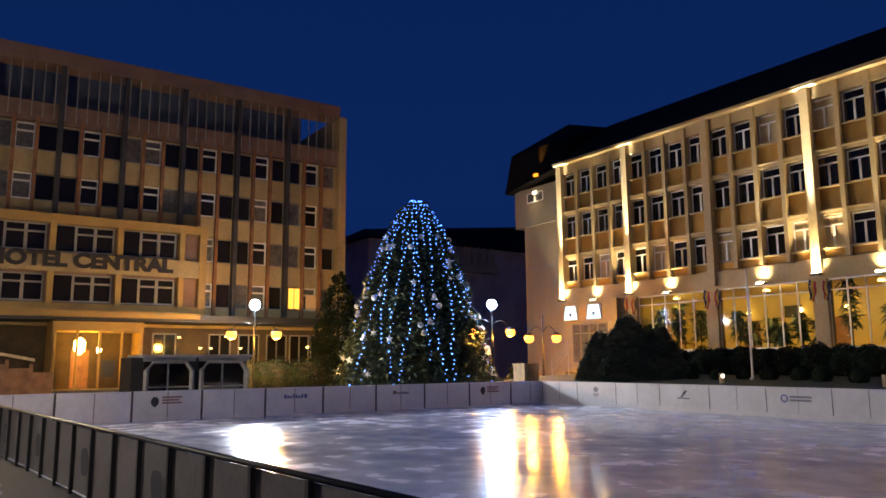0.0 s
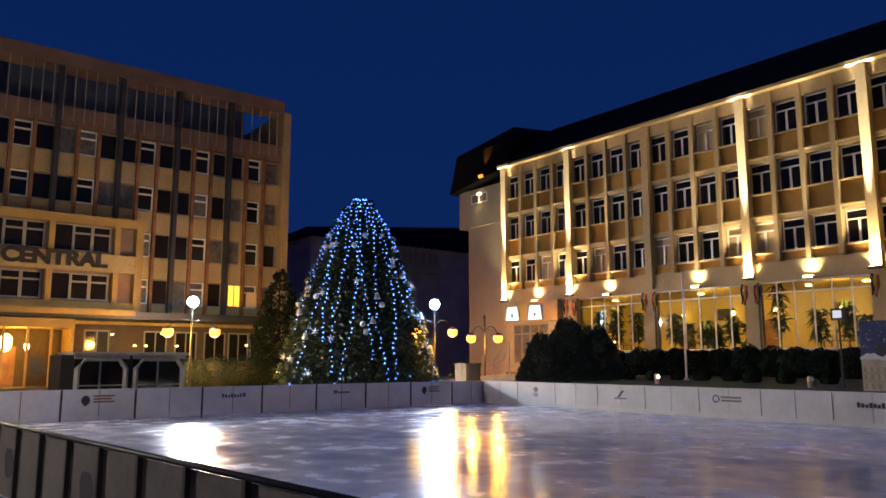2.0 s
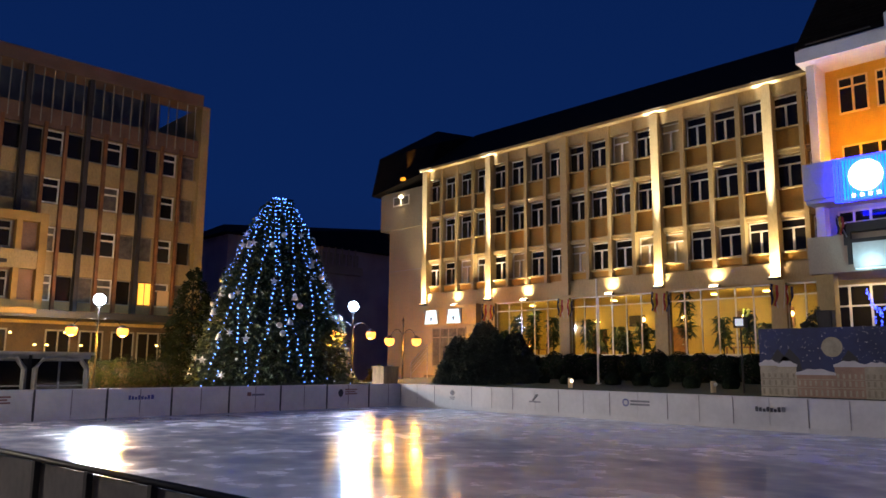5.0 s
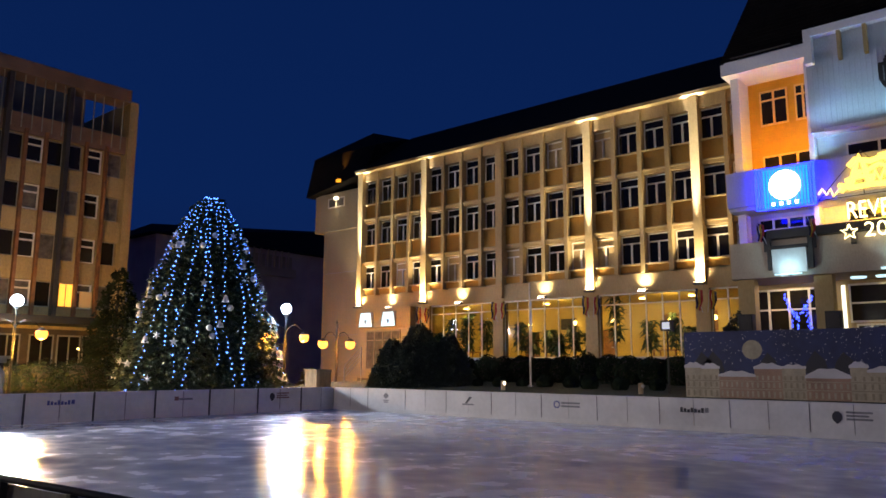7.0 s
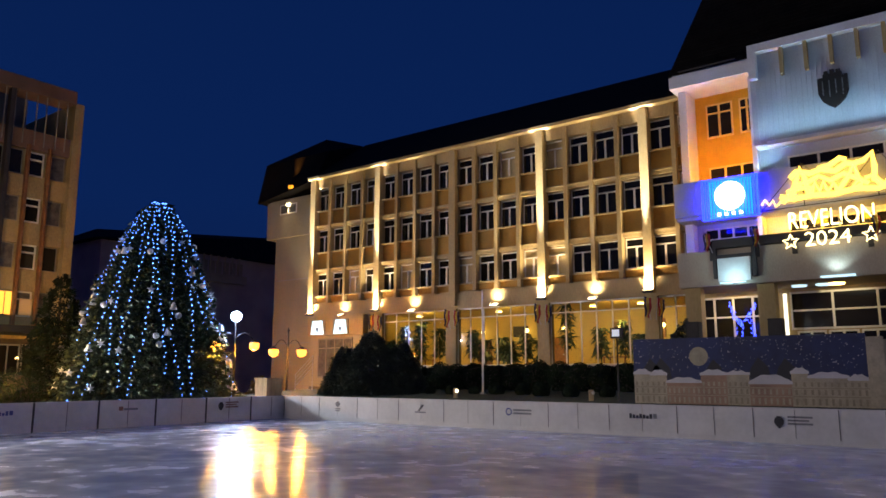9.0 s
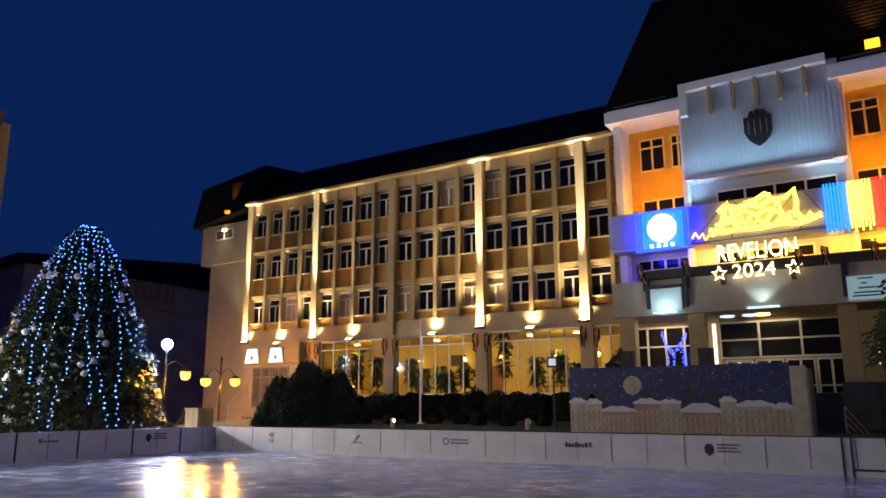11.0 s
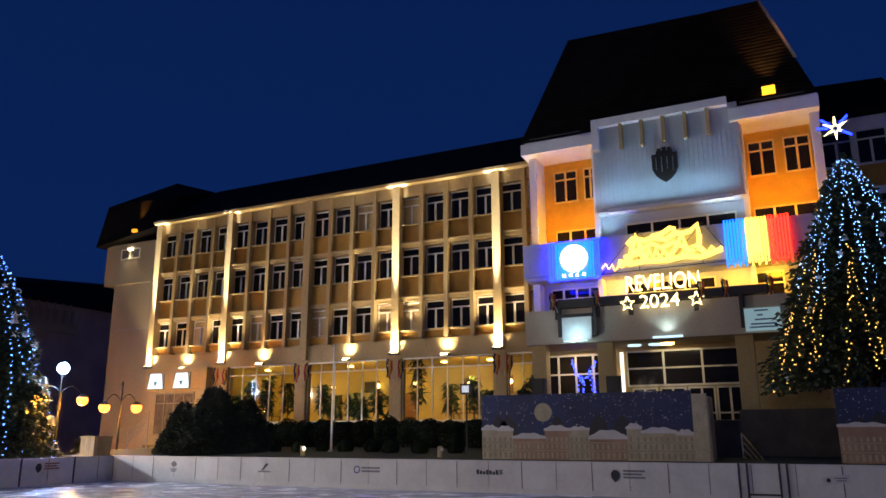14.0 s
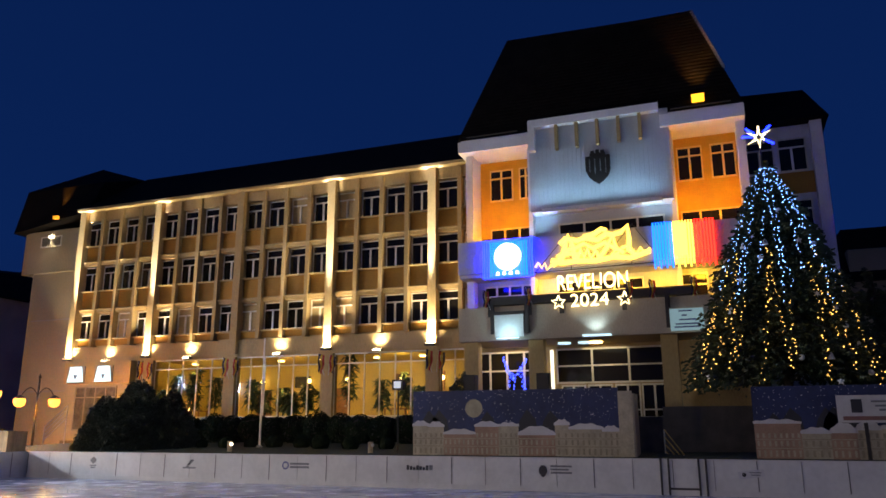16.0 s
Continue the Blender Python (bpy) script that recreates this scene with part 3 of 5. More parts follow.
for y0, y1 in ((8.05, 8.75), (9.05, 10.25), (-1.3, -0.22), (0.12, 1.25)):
    wide_window(34.28, y0, y1, 12.95, 14.6, 2, 0.72, lit_niche_frame)
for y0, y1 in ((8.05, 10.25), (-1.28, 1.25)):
    wide_window(34.28, y0, y1, 10.6, 11.55, 3, 0, lit_niche_frame)
part("recess_wall", boxes((33.5, 34.3, 1.55, 7.8, 10.3, 11.75)), white_plaster, hall)
wide_window(33.48, 1.9, 6.7, 10.7, 11.3, 4, 0, frame_white)
part("upper_balcony", boxes((32.0, 32.2, -1.6, 11.18, 8.9, 10.42)), white_plaster, hall, "white upper balcony parapet")
part("upper_balcony_floor", boxes((32.2, 34.3, -1.6, 11.18, 8.75, 8.95)), white_plaster, hall)
part("loggia_wall", boxes((33.6, 34.3, -1.3, 11.0, 5.8, 8.75)), white_plaster, hall)
for y0, y1, c in ((7.9, 10.4, 4), (3.0, 6.9, 6), (0.3, 1.6, 2)):
    wide_window(33.58, y0, y1, 5.95, 8.55, c, 0.8, frame_white)
part("balcony", boxes((31.0, 31.25, -1.9, 10.82, 5.68, 7.15)), balcony_plaster, hall, "long pale entrance balcony")
part("balcony_floor", boxes((31.25, 34.3, -1.9, 10.95, 5.72, 5.92)), plaster, hall)
part("balcony_rail_box", boxes((30.85, 31.3, 0.9, 9.3, 7.2, 7.55)), fin_dark, hall, "dark planter rail on the balcony")
for y in (9.35, 7.6, 6.2, 3.6, 1.9):
    part("rail_bracket", boxes((30.88, 30.98, y - 0.09, y + 0.09, 6.7, 7.2)), fin_dark, hall)
for y in (10.5, 7.55, 2.0, -1.3):
    part("column", boxes((31.7, 32.25, y - 0.33, y + 0.33, 1.3, 5.72)), plaster, hall)
part("entrance_wall", boxes((34.3, 34.6, -1.75, 11.35, 1.3, 5.72)), plaster, hall)
part("entrance_floor", boxes((29.8, 36, -1.75, 12.0, 1.3, 2.35)), stone, hall, "granite entrance platform")
wide_window(34.25, 2.3, 7.2, 3.95, 5.55, 3, 0.5, frame_white)
for y0, y1 in ((2.35, 3.45), (3.5, 4.6), (4.7, 5.8), (5.9, 7.0)):
    wide_window(34.25, y0, y1, 2.4, 3.9, 2, 0.25, frame_white)
wide_window(34.25, 7.9, 11.2, 2.5, 5.5, 4, 0.7, frame_white)
for y, g in ((6.6, glow_sign), (5.7, glow_sign), (5.2, glow_warm)):
    part("ceiling_ring_lamp", lathe([(0.28, -0.06), (0.3, 0.0)], 16, None, (33.2, y, 5.71)), g, hall)
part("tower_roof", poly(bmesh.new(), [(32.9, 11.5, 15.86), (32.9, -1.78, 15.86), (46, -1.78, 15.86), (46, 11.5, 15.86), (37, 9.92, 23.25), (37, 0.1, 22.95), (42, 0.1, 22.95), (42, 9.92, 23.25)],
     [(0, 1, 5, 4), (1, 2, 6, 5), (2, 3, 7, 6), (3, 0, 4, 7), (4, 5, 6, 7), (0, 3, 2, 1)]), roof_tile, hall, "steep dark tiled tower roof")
course = mesh_of("tile_course", boxes((-0.05, 0.02, -1, 1, -0.03, 0.03)), roof_tile)
for k in range(30):
    f = (k + 0.5) / 30
    y0, y1, xx, zz = -1.78 + 1.88 * f, 11.5 - 1.58 * f, 32.9 + 4.1 * f, 15.86 + 7.2 * f
    c = put("tile_course", course, hall, (xx, (y0 + y1) / 2, zz))
    c.scale = (1, (y1 - y0) / 2, 1)
# light caught by the ridge tiles is put into their paler grey
ridge = mesh_of("ridge_tile", boxes((-0.06, 0.06, -0.09, 0.05, -0.03, 0.07)), grey_paint)
for k in range(40):
    f = 1 - k / 60
    put("ridge_tile", ridge, hall, (32.9 + 4.1 * f, -1.78 + 1.88 * f, 15.86 + 7.09 * f))
part("roof_lamp", boxes((32.75, 33.0, -0.18, 0.35, 16.2, 16.5)), glow("amber_lamp", (1.0, 0.45, 0.02), 2.6), hall, "amber lamp on the tower roof")
lamp("roof_lamp_light", "SPOT", (32.7, 0.08, 16.55), (33.9, 0.08, 18.6), 3000, SODIUM, 0.12, 44, 1.0)
part("north_roof_lamp", boxes((35.4, 35.6, 40.4, 40.75, 15.5, 15.7)), glow("amber_lamp_far", (1.0, 0.35, 0.02), 1.5), hall)
lamp("north_roof_light", "SPOT", (35.35, 40.6, 15.7), (36.2, 40.6, 17.6), 2500, SODIUM, 0.1, 30, 1.0)
# no lamp: the light falling on the door jamb is put in as emission
part("glowing_jamb", boxes((34.12, 34.2, 7.32, 7.46, 2.6, 5.5)), glow("lit_jamb", (1.0, 0.93, 0.7), 1.6), hall, "lit door jamb beside the entrance glass, shown glowing")
# small lit window of the end block
wide_window(36.28, 40.7, 42.5, 13.85, 14.6, 2, 0, frame_white, curtain_pane)
part("wall_lantern", boxes((36.1, 36.25, 41.4, 41.7, 14.45, 14.62)), glow_flood, hall)
lamp("end_wall_light", "SPOT", (36.0, 41.55, 14.4), (36.3, 41.55, 12.9), 60, WARM, 0.05, 90)

# crest
shield = bmesh.new()
pts = [(-0.55, 0.6), (0.55, 0.6), (0.55, -0.2), (0.42, -0.55), (0.2, -0.8), (0, -0.95), (-0.2, -0.8), (-0.42, -0.55), (-0.55, -0.2)]
front = [shield.verts.new((32.42, 4.6 - u, 13.55 + 0.85 * v)) for u, v in pts]
back = [shield.verts.new((32.57, 4.6 - u, 13.55 + 0.85 * v)) for u, v in pts]
shield.faces.new(front)
shield.faces.new(back[::-1])
for k in range(len(pts)):
    shield.faces.new((front[k], back[k], back[(k + 1) % len(pts)], front[(k + 1) % len(pts)]))
crest_grey = material("worn_relief_grey", (0.16, 0.16, 0.17), 0.5, vary=0.4, scale=9)
crest = single("wall_crest", shield, letter_dark, "dark metal coat of arms on the white tower wall", "coat of arms")
part("crown", boxes((32.44, 32.57, 4.25, 4.95, 14.06, 14.2), (32.44, 32.57, 4.3, 4.45, 14.2, 14.32), (32.44, 32.57, 4.75, 4.9, 14.2, 14.32), (32.44, 32.57, 4.52, 4.68, 14.2, 14.36)), letter_dark, crest)
for k in range(4):
    part("relief", boxes((32.38, 32.42, 4.22 + 0.24 * k, 4.26 + 0.24 * k, 13.2 + 0.1 * (k % 2), 13.9)), crest_grey, crest)

# south wing
part("south_wall", boxes((X + 0.3, 46, SOUTH, TOWER_S, 1.2, 15.7)), white_paint, hall)
part("south_corner_pillar", boxes((X - 0.1, X + 0.3, SOUTH, SOUTH + 0.5, 1.2, 15.7)), white_paint, hall)
for z0, z1, z2, _ in rows_z:
    for yc in (-2.4, -3.78):
        r = [r[0] for r in rows_z].index(z0)
        w = put("window", win_sets[r][0], hall, (X + 0.2, yc - W / 2, z1))
        for nm, k in (("pane", 1), ("transom", 3), ("mullion", 4)):
            put(nm, win_sets[r][k], w, (X + 0.2, yc - W / 2, z1))
    part("spandrel_panel", boxes((X + 0.22, X + 0.3, SOUTH + 0.5, TOWER_S, z0 + 0.06, z1 - 0.05)), ochre, hall)
part("south_roof", poly(bmesh.new(), [(X - 0.4, SOUTH - 0.3, 15.75), (X - 0.4, 0, 15.75), (46, 0, 15.75), (46, SOUTH - 0.3, 15.75), (36.6, SOUTH + 0.5, 17.6), (36.6, 0, 17.8), (44, 0, 17.8), (44, SOUTH + 0.5, 17.6)],
     [(0, 1, 5, 4), (1, 2, 6, 5), (2, 3, 7, 6), (3, 0, 4, 7), (4, 5, 6, 7), (0, 3, 2, 1)]), roof_tile, hall)

# north shop porch with two lit signs
part("porch_wall", boxes((X - 0.15, X + 0.3, 32.5, P0 + 0.1, 1.2, 5.95)), side_plaster, hall)
part("porch_fascia", boxes((35.2, X - 0.15, 32.9, 38.0, 4.65, 5.95)), plaster, hall)
for y in (36.98, 34.83):
    sg = part("shop_sign", boxes((35.12, 35.2, y - 0.68, y + 0.68, 4.72, 5.7)), frame_grey, hall, "glowing white shop sign")
    part("sign_face", poly(bmesh.new(), [(35.1, y - 0.64, 4.75), (35.1, y + 0.64, 4.75), (35.1, y + 0.46, 5.67), (35.1, y - 0.46, 5.67)], [(0, 1, 2, 3)]), glow_sign, sg)
    part("sign_mark", poly(bmesh.new(), [(35.09, y - 0.16, 5.2), (35.09, y + 0.16, 5.2), (35.09, y + 0.06, 4.95), (35.09, y - 0.05, 4.9)], [(0, 1, 2, 3)]), ink_grey, sg)
wide_window(X - 0.16, 34.2, 37.4, 1.9, 4.5, 4, 0.75, frame_grey, curtain_pane)

# floodlights under the pillars
UP = ((38.1, True), (35.03, False), (32.05, True), (29.0, False), (22.95, False), (19.95, True), (16.87, False), (13.93, True))
for y, tall in UP:
    zf = 6.08 if tall else 5.92
    fl = thing("wall_floodlight", (X - 0.5, y, zf), "small box floodlight shining up the town hall pillar", "floodlight", "pillar floodlights")
    part("housing", boxes((X - 0.6, X - 0.36, y - 0.24, y + 0.24, zf, zf + 0.12)), black_plastic, fl)
    part("bracket", boxes((X - 0.36, X - 0.1, y - 0.04, y + 0.04, zf + 0.03, zf + 0.09)), black_plastic, fl)
    part("glass_front", boxes((X - 0.58, X - 0.38, y - 0.22, y + 0.22, zf + 0.12, zf + 0.135)), glow_flood, fl)
    if not tall:
        part("light_slot", boxes((X - 0.61, X - 0.6, y - 0.22, y + 0.22, zf + 0.02, zf + 0.07)), glow_flood, fl)
    if tall:
        lamp("wall_uplight_beam", "SPOT", (X - 0.72, y, 6.26), (X - 0.36, y, 13.9), 80000, (1.0, 0.93, 0.8), 0.04, 8.5, 0.7)
        lamp("wall_uplight", "SPOT", (X - 0.62, y, 6.24), (X - 0.4, y, 12.5), 3000, WARM, 0.15, 100, 1.0)
    else:
        lamp("wall_uplight_beam", "SPOT", (X - 0.55, y, 6.1), (X - 0.22, y, 12.5), 7000, (1.0, 0.9, 0.7), 0.04, 9, 0.7)
    up = lamp("wall_uplight_wash", "AREA", (X - 0.4 if tall else X - 0.38, y, zf + 0.16), (X - 0.1, y, zf + 0.95), 90 if tall else 45, WARM, 0.5)
    up.data.shape, up.data.size_y, up.data.spread = "RECTANGLE", 0.12, radians(80)
lamp("foyer_light", "AREA", (36.8, 29.5, 5.5), (40.5, 29.5, 2.9), 130, (1.0, 0.64, 0.13), 0.8)
lamp("foyer_light", "AREA", (36.8, 23.2, 5.5), (40.5, 23.2, 2.9), 130, (1.0, 0.64, 0.13), 0.8)
lamp("foyer_light", "AREA", (36.8, 16.5, 5.5), (40.5, 16.5, 2.9), 130, (1.0, 0.64, 0.13), 0.8)
# unseen lamps added above the parapet to brighten the orange niches
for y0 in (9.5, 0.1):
    lamp("niche_fill", "AREA", (32.55, y0, 10.6), (34.3, y0, 13.8), 130, (1.0, 0.42, 0.02), 0.6)
for y0 in (7.55, 2.25):
    lamp("recess_light", "SPOT", (32.9, y0, 10.5), (32.75, y0, 13), 110, (0.45, 0.8, 1.0), 0.1, 110)
for y0 in (2.3, 3.05, 3.8, 4.55, 5.3, 6.05, 6.8, 7.5):
    lamp("centre_wash", "SPOT", (31.85, y0, 11.8), (32.45, y0, 15.2), 44, (0.42, 0.76, 1.0), 0.06, 150, 1.0)
lamp("balcony_strip", "SPOT", (30.75, 4.8, 5.75), (31.0, 4.8, 7.2), 110, (0.6, 0.9, 1.0), 0.2, 120)
# unseen lamps added for the loggia's golden light and the flag tubes' spill
for y0 in (0.6, 2.2, 4.0, 5.8, 7.2):
    lamp("loggia_light", "AREA", (32.6, y0, 8.6), (33.5, y0, 7.2), 55, (1.0, 0.5, 0.025), 0.5)
lamp("porch_light", "AREA", (33.2, 5, 5.6), (33.2, 5, 2), 24, (1.0, 0.85, 0.5), 2)
lamp("porch_light", "AREA", (33.2, 9.4, 5.6), (33.2, 9.4, 2), 60, (1.0, 0.75, 0.35), 1.5)


# foyer furniture and plants
def pot_plant(place, height, seed, label):
    rnd = random.Random(seed)
    ob = thing("pot_plant", place, label, "plant", "foyer plants")
    x, y, z = place
    part("pot", lathe([(0.16, 0), (0.2, 0.12), (0.24, 0.34), (0.21, 0.34)], 12, None, place), black_plastic, ob)
    bm = bmesh.new()
    tube(bm, [(x, y, z + 0.3), (x + 0.04, y, z + height * 0.5), (x, y + 0.05, z + height * 0.85)], 0.025, 5)
    part("stem", bm, bark, ob)
    bm = bmesh.new()
    for k in range(170):
        a, h = rnd.uniform(0, 6.28), z + height * rnd.uniform(0.3, 0.95)
        ln, w, dz = rnd.uniform(0.35, 0.8), rnd.uniform(0.05, 0.12), rnd.uniform(-0.35, 0.25)
        d, s = Vector((math.cos(a), math.sin(a), 0)), Vector((-math.sin(a), math.cos(a), 0))
        p0 = Vector((x, y, h))
        p1, p2 = p0 + d * ln * 0.5 + Vector((0, 0, 0.1)), p0 + d * ln + Vector((0, 0, dz))
        v = [bm.verts.new(q) for q in (p0, p1 + s * w, p2, p1 - s * w)]
        bm.faces.new(v)
    part("leaves", bm, leaf, ob)


for k, (y, h) in enumerate(((31.9, 1.6), (31.2, 2.4), (30.3, 1.9), (29.6, 2.6), (28.4, 2.2), (27.6, 2.6), (25.6, 2.0), (25.0, 1.5), (24.0, 1.6), (23.0, 1.3), (22.2, 1.7), (21.3, 1.4), (19.4, 3.0), (17.6, 1.9), (16.4, 2.2), (15.3, 1.5))):
    pot_plant((X + 0.75 + 0.35 * (k % 3), y - 0.35, 2.3), 1.22 * h, k, "leafy green pot plant behind the foyer glass")
def foyer_table(y):
    ob = thing("table", (38.4, y, 2.3), "dark wooden table in the lit foyer", "table", "foyer tables")
    part("tabletop", boxes((37.9, 38.9, y - 0.7, y + 0.7, 3.0, 3.05)), room_wood, ob)
    for dx in (-0.4, 0.4):
        for dy in (-0.6, 0.6):
            part("leg", boxes((38.4 + dx - 0.03, 38.4 + dx + 0.03, y + dy - 0.03, y + dy + 0.03, 2.3, 3.0)), room_wood, ob)
for y in (30.6, 24.3, 21.8, 17.0):
    foyer_table(y)
for y, w, h, z, m, lbl in ((25.2, 1.1, 0.7, 4.5, ink_dark, "dark wall screen in the foyer"), (18.4, 0.7, 0.9, 4.3, room_wood, "wood-framed picture on the foyer wall"), (16.0, 0.9, 1.1, 4.2, room_wood, "wood-framed picture on the foyer wall")):
    p = single("wall_picture", boxes((41.9, 41.98, y - w / 2, y + w / 2, z, z + h)), m, lbl, "picture")
for y, w in ((22.5, 1.2), (28.0, 1.0)):
    d = single("foyer_door", boxes((41.88, 41.98, y - w / 2, y + w / 2, 2.3, 4.4)), room_wood, "brown wooden door inside the foyer", "door", "foyer doors")
    part("door_handle", boxes((41.82, 41.88, y - w / 2 + 0.1, y - w / 2 + 0.22, 3.3, 3.36)), steel, d)
for y in (30.9, 28.0, 24.6, 21.9, 18.2, 15.6):
    part("foyer_pillar_lamp", ball(bmesh.new(), (41.7, y, 4.9), 0.14, 8, 5), glow_warm, hall)

# ---- signs on the tower ----
blue = thing("neon_sign", (31.85, 8.7, 8.6), "glowing blue light panel with white round emblem", "light sign", "neon signs")
for k in range(19):
    y = 9.8 - 2.15 * k / 18
    part("light_tube", boxes((31.84, 31.87, y - 0.03, y + 0.03, 8.65, 10.28)), neon_sky if 1 < k < 17 else neon_blue, blue)
bm = bmesh.new()
tube(bm, [(31.82, 9.9, 8.6), (31.82, 9.9, 10.33), (31.82, 7.6, 10.33), (31.82, 7.6, 8.6), (31.82, 9.9, 8.6)], 0.035, 6)
part("light_frame", bm, neon_blue, blue)
bm = lathe([(0.62, -0.02), (0.62, 0.02)], 24)
bmesh.ops.rotate(bm, verts=bm.verts, cent=(0, 0, 0), matrix=Matrix.Rotation(radians(90), 3, "Y"))
bmesh.ops.translate(bm, verts=bm.verts, vec=(31.79, 8.75, 9.55))
part("round_emblem", bm, neon_white, blue)
for k in range(4):
    part("small_star", boxes((31.77, 31.79, 8.25 + 0.3 * k, 8.38 + 0.3 * k, 8.72, 8.85)), neon_white, blue)
script = thing("neon_sign", (31.85, 5, 8.7), "glowing yellow script sign on a black wire frame", "light sign", "neon signs")
bm = bmesh.new()
tube(bm, [(31.9, 7.55, 8.7), (31.9, 5.9, 10.5), (31.9, 4.6, 9.0), (31.9, 3.2, 10.55), (31.9, 2.45, 9.4)], 0.02, 5)
tube(bm, [(31.9, 7.6, 8.72), (31.9, 2.4, 8.8)], 0.02, 5)
tube(bm, [(31.9, 5.9, 8.72), (31.9, 5.9, 10.5)], 0.02, 5)
tube(bm, [(31.9, 3.3, 8.78), (31.9, 3.3, 10.55)], 0.02, 5)
part("wire_frame", bm, fin_dark, script)
rnd = random.Random(8)
def stroke(pts, r=0.07):
    part("light_tube", tube(bmesh.new(), [(31.8, y, z) for y, z in pts], r, 6), neon_yellow, script)
stroke([(7.5, 8.95), (7.35, 9.15), (7.2, 8.9), (7.05, 9.1), (6.95, 8.8), (6.75, 9.0)], 0.04)
stroke([(6.7, 8.95), (6.4, 9.2), (6.15, 9.7), (5.95, 10.3), (5.8, 9.8), (5.7, 9.2)], 0.1)
stroke([(6.5, 9.35), (6.0, 9.45), (5.5, 9.4)], 0.09)
stroke([(5.6, 9.2), (5.45, 9.6), (5.3, 9.2), (5.15, 9.6), (5.0, 9.15), (4.8, 9.5), (4.65, 9.15)], 0.1)
stroke([(5.3, 10.15), (4.9, 10.2), (4.5, 10.45), (4.3, 10.35)], 0.1)
stroke([(4.6, 9.2), (4.3, 9.6), (4.05, 10.1), (3.9, 9.5), (4.15, 9.2), (3.8, 9.3)], 0.09)
stroke([(4.0, 10.15), (3.7, 10.2), (3.4, 10.5), (3.35, 9.9), (3.4, 9.4), (3.2, 9.2)], 0.1)
stroke([(3.7, 9.5), (3.4, 9.6), (3.1, 9.2), (2.9, 9.45), (2.7, 9.2), (2.5, 9.4)], 0.07)
stroke([(6.75, 9.2), (6.3, 9.05), (5.6, 9.1), (4.8, 9.05), (4.0, 9.15), (3.3, 9.05), (2.5, 9.3)], 0.11)
stroke([(6.35, 9.9), (6.1, 10.15), (5.6, 10.0), (5.2, 10.1), (4.7, 9.95), (4.3, 10.2), (3.95, 10.1)], 0.11)
stroke([(6.3, 9.1), (6.15, 9.6), (5.7, 9.65), (5.3, 9.85), (4.9, 9.6), (4.4, 9.8), (3.9, 9.5), (3.6, 9.3)], 0.09)
flag_panel = thing("neon_sign", (31.85, 1.2, 8.5), "glowing blue yellow and red flag of light tubes", "light sign", "neon signs")
for k in range(21):
    y = 2.34 - 2.4 * k / 20
    m = neon_sky if k < 7 else (neon_yellow if k < 14 else neon_red)
    part("light_tube", boxes((31.84, 31.88, y - 0.035, y + 0.035, 8.5 + 0.12 * (k % 2), 10.5)), m, flag_panel)
part("yellow_heart", boxes((31.8, 31.83, 1.0, 1.55, 9.0, 10.4)), neon_yellow, flag_panel)
words = thing("neon_sign", (31.0, 5.1, 7.2), "glowing white new year lettering with two stars", "light sign", "neon signs")
for w, size, z, y in (("REVELION", 0.98, 7.82, 5.0), ("2024", 0.78, 6.93, 5.0)):
    ob = put("lettering", text_mesh("lettering", w, size, 0.02, neon_white, -0.01), words, (31.75 if z > 7.5 else 30.8, y, z), turn=radians(-90))
    ob.scale = (0.7 if len(w) > 4 else 1.05, 1, 1)
def star_tube(c, r, inner=0.42, n=5, rad=0.025):
    pts = []
    for k in range(2 * n + 1):
        a, q = math.pi / 2 + math.pi * k / n, r if k % 2 == 0 else r * inner
        pts.append((c[0], c[1] + q * math.cos(a), c[2] + q * math.sin(a)))
    return tube(bmesh.new(), pts, rad, 5)
for y in (6.3, 3.56):
    part("star", star_tube((30.8, y, 7.15), 0.3), neon_white, words)
for y in (5.6, 4.6):
    part("bracket", boxes((30.85, 31.75, y - 0.02, y + 0.02, 7.85, 7.9)), fin_dark, words)

low = thing("light_box", (30.9, 8.5, 5.8), "cool white lit box sign on the balcony front", "light box")
part("front", boxes((30.8, 30.88, 7.85, 9.13, 5.8, 6.75)), board_white, low)
part("lamp_strip", boxes((30.55, 30.62, 8.0, 9.0, 5.7, 5.74)), glow_sign, low)
part("lamp_bracket", boxes((30.62, 30.99, 8.45, 8.55, 5.7, 5.74)), fin_dark, low)
lamp("box_sign_light", "SPOT", (30.4, 8.5, 5.6), (30.82, 8.5, 6.6), 120, (0.5, 0.88, 1.0), 0.3, 160, 1.0)
part("frame", boxes((30.82, 30.99, 7.8, 9.18, 6.75, 6.9)), fin_dark, low)
part("side_post", boxes((30.84, 30.99, 9.18, 9.32, 5.95, 7.4)), fin_dark, low)
part("side_post", boxes((30.84, 30.99, 7.62, 7.8, 5.95, 7.4)), fin_dark, low)
info = thing("notice_board", (30.9, 1.2, 5.75), "pale lit notice board with lines of text", "notice board")
part("panel", boxes((30.85, 30.98, 0.57, 1.85, 5.75, 6.62)), glow("lit_notice", (0.5, 0.78, 0.85), 0.32), info)
for k, (a, c, z) in enumerate(((1.0, 1.5, 6.5), (1.2, 1.4, 6.32), (0.85, 1.5, 6.15), (0.75, 1.65, 5.98), (0.7, 1.7, 5.86))):
    part("text_bar", boxes((30.843, 30.85, a, c, z, z + 0.055)), ink_blue, info)
part("side_post", boxes((30.84, 30.99, 1.87, 2.0, 5.9, 7.3)), fin_dark, info)
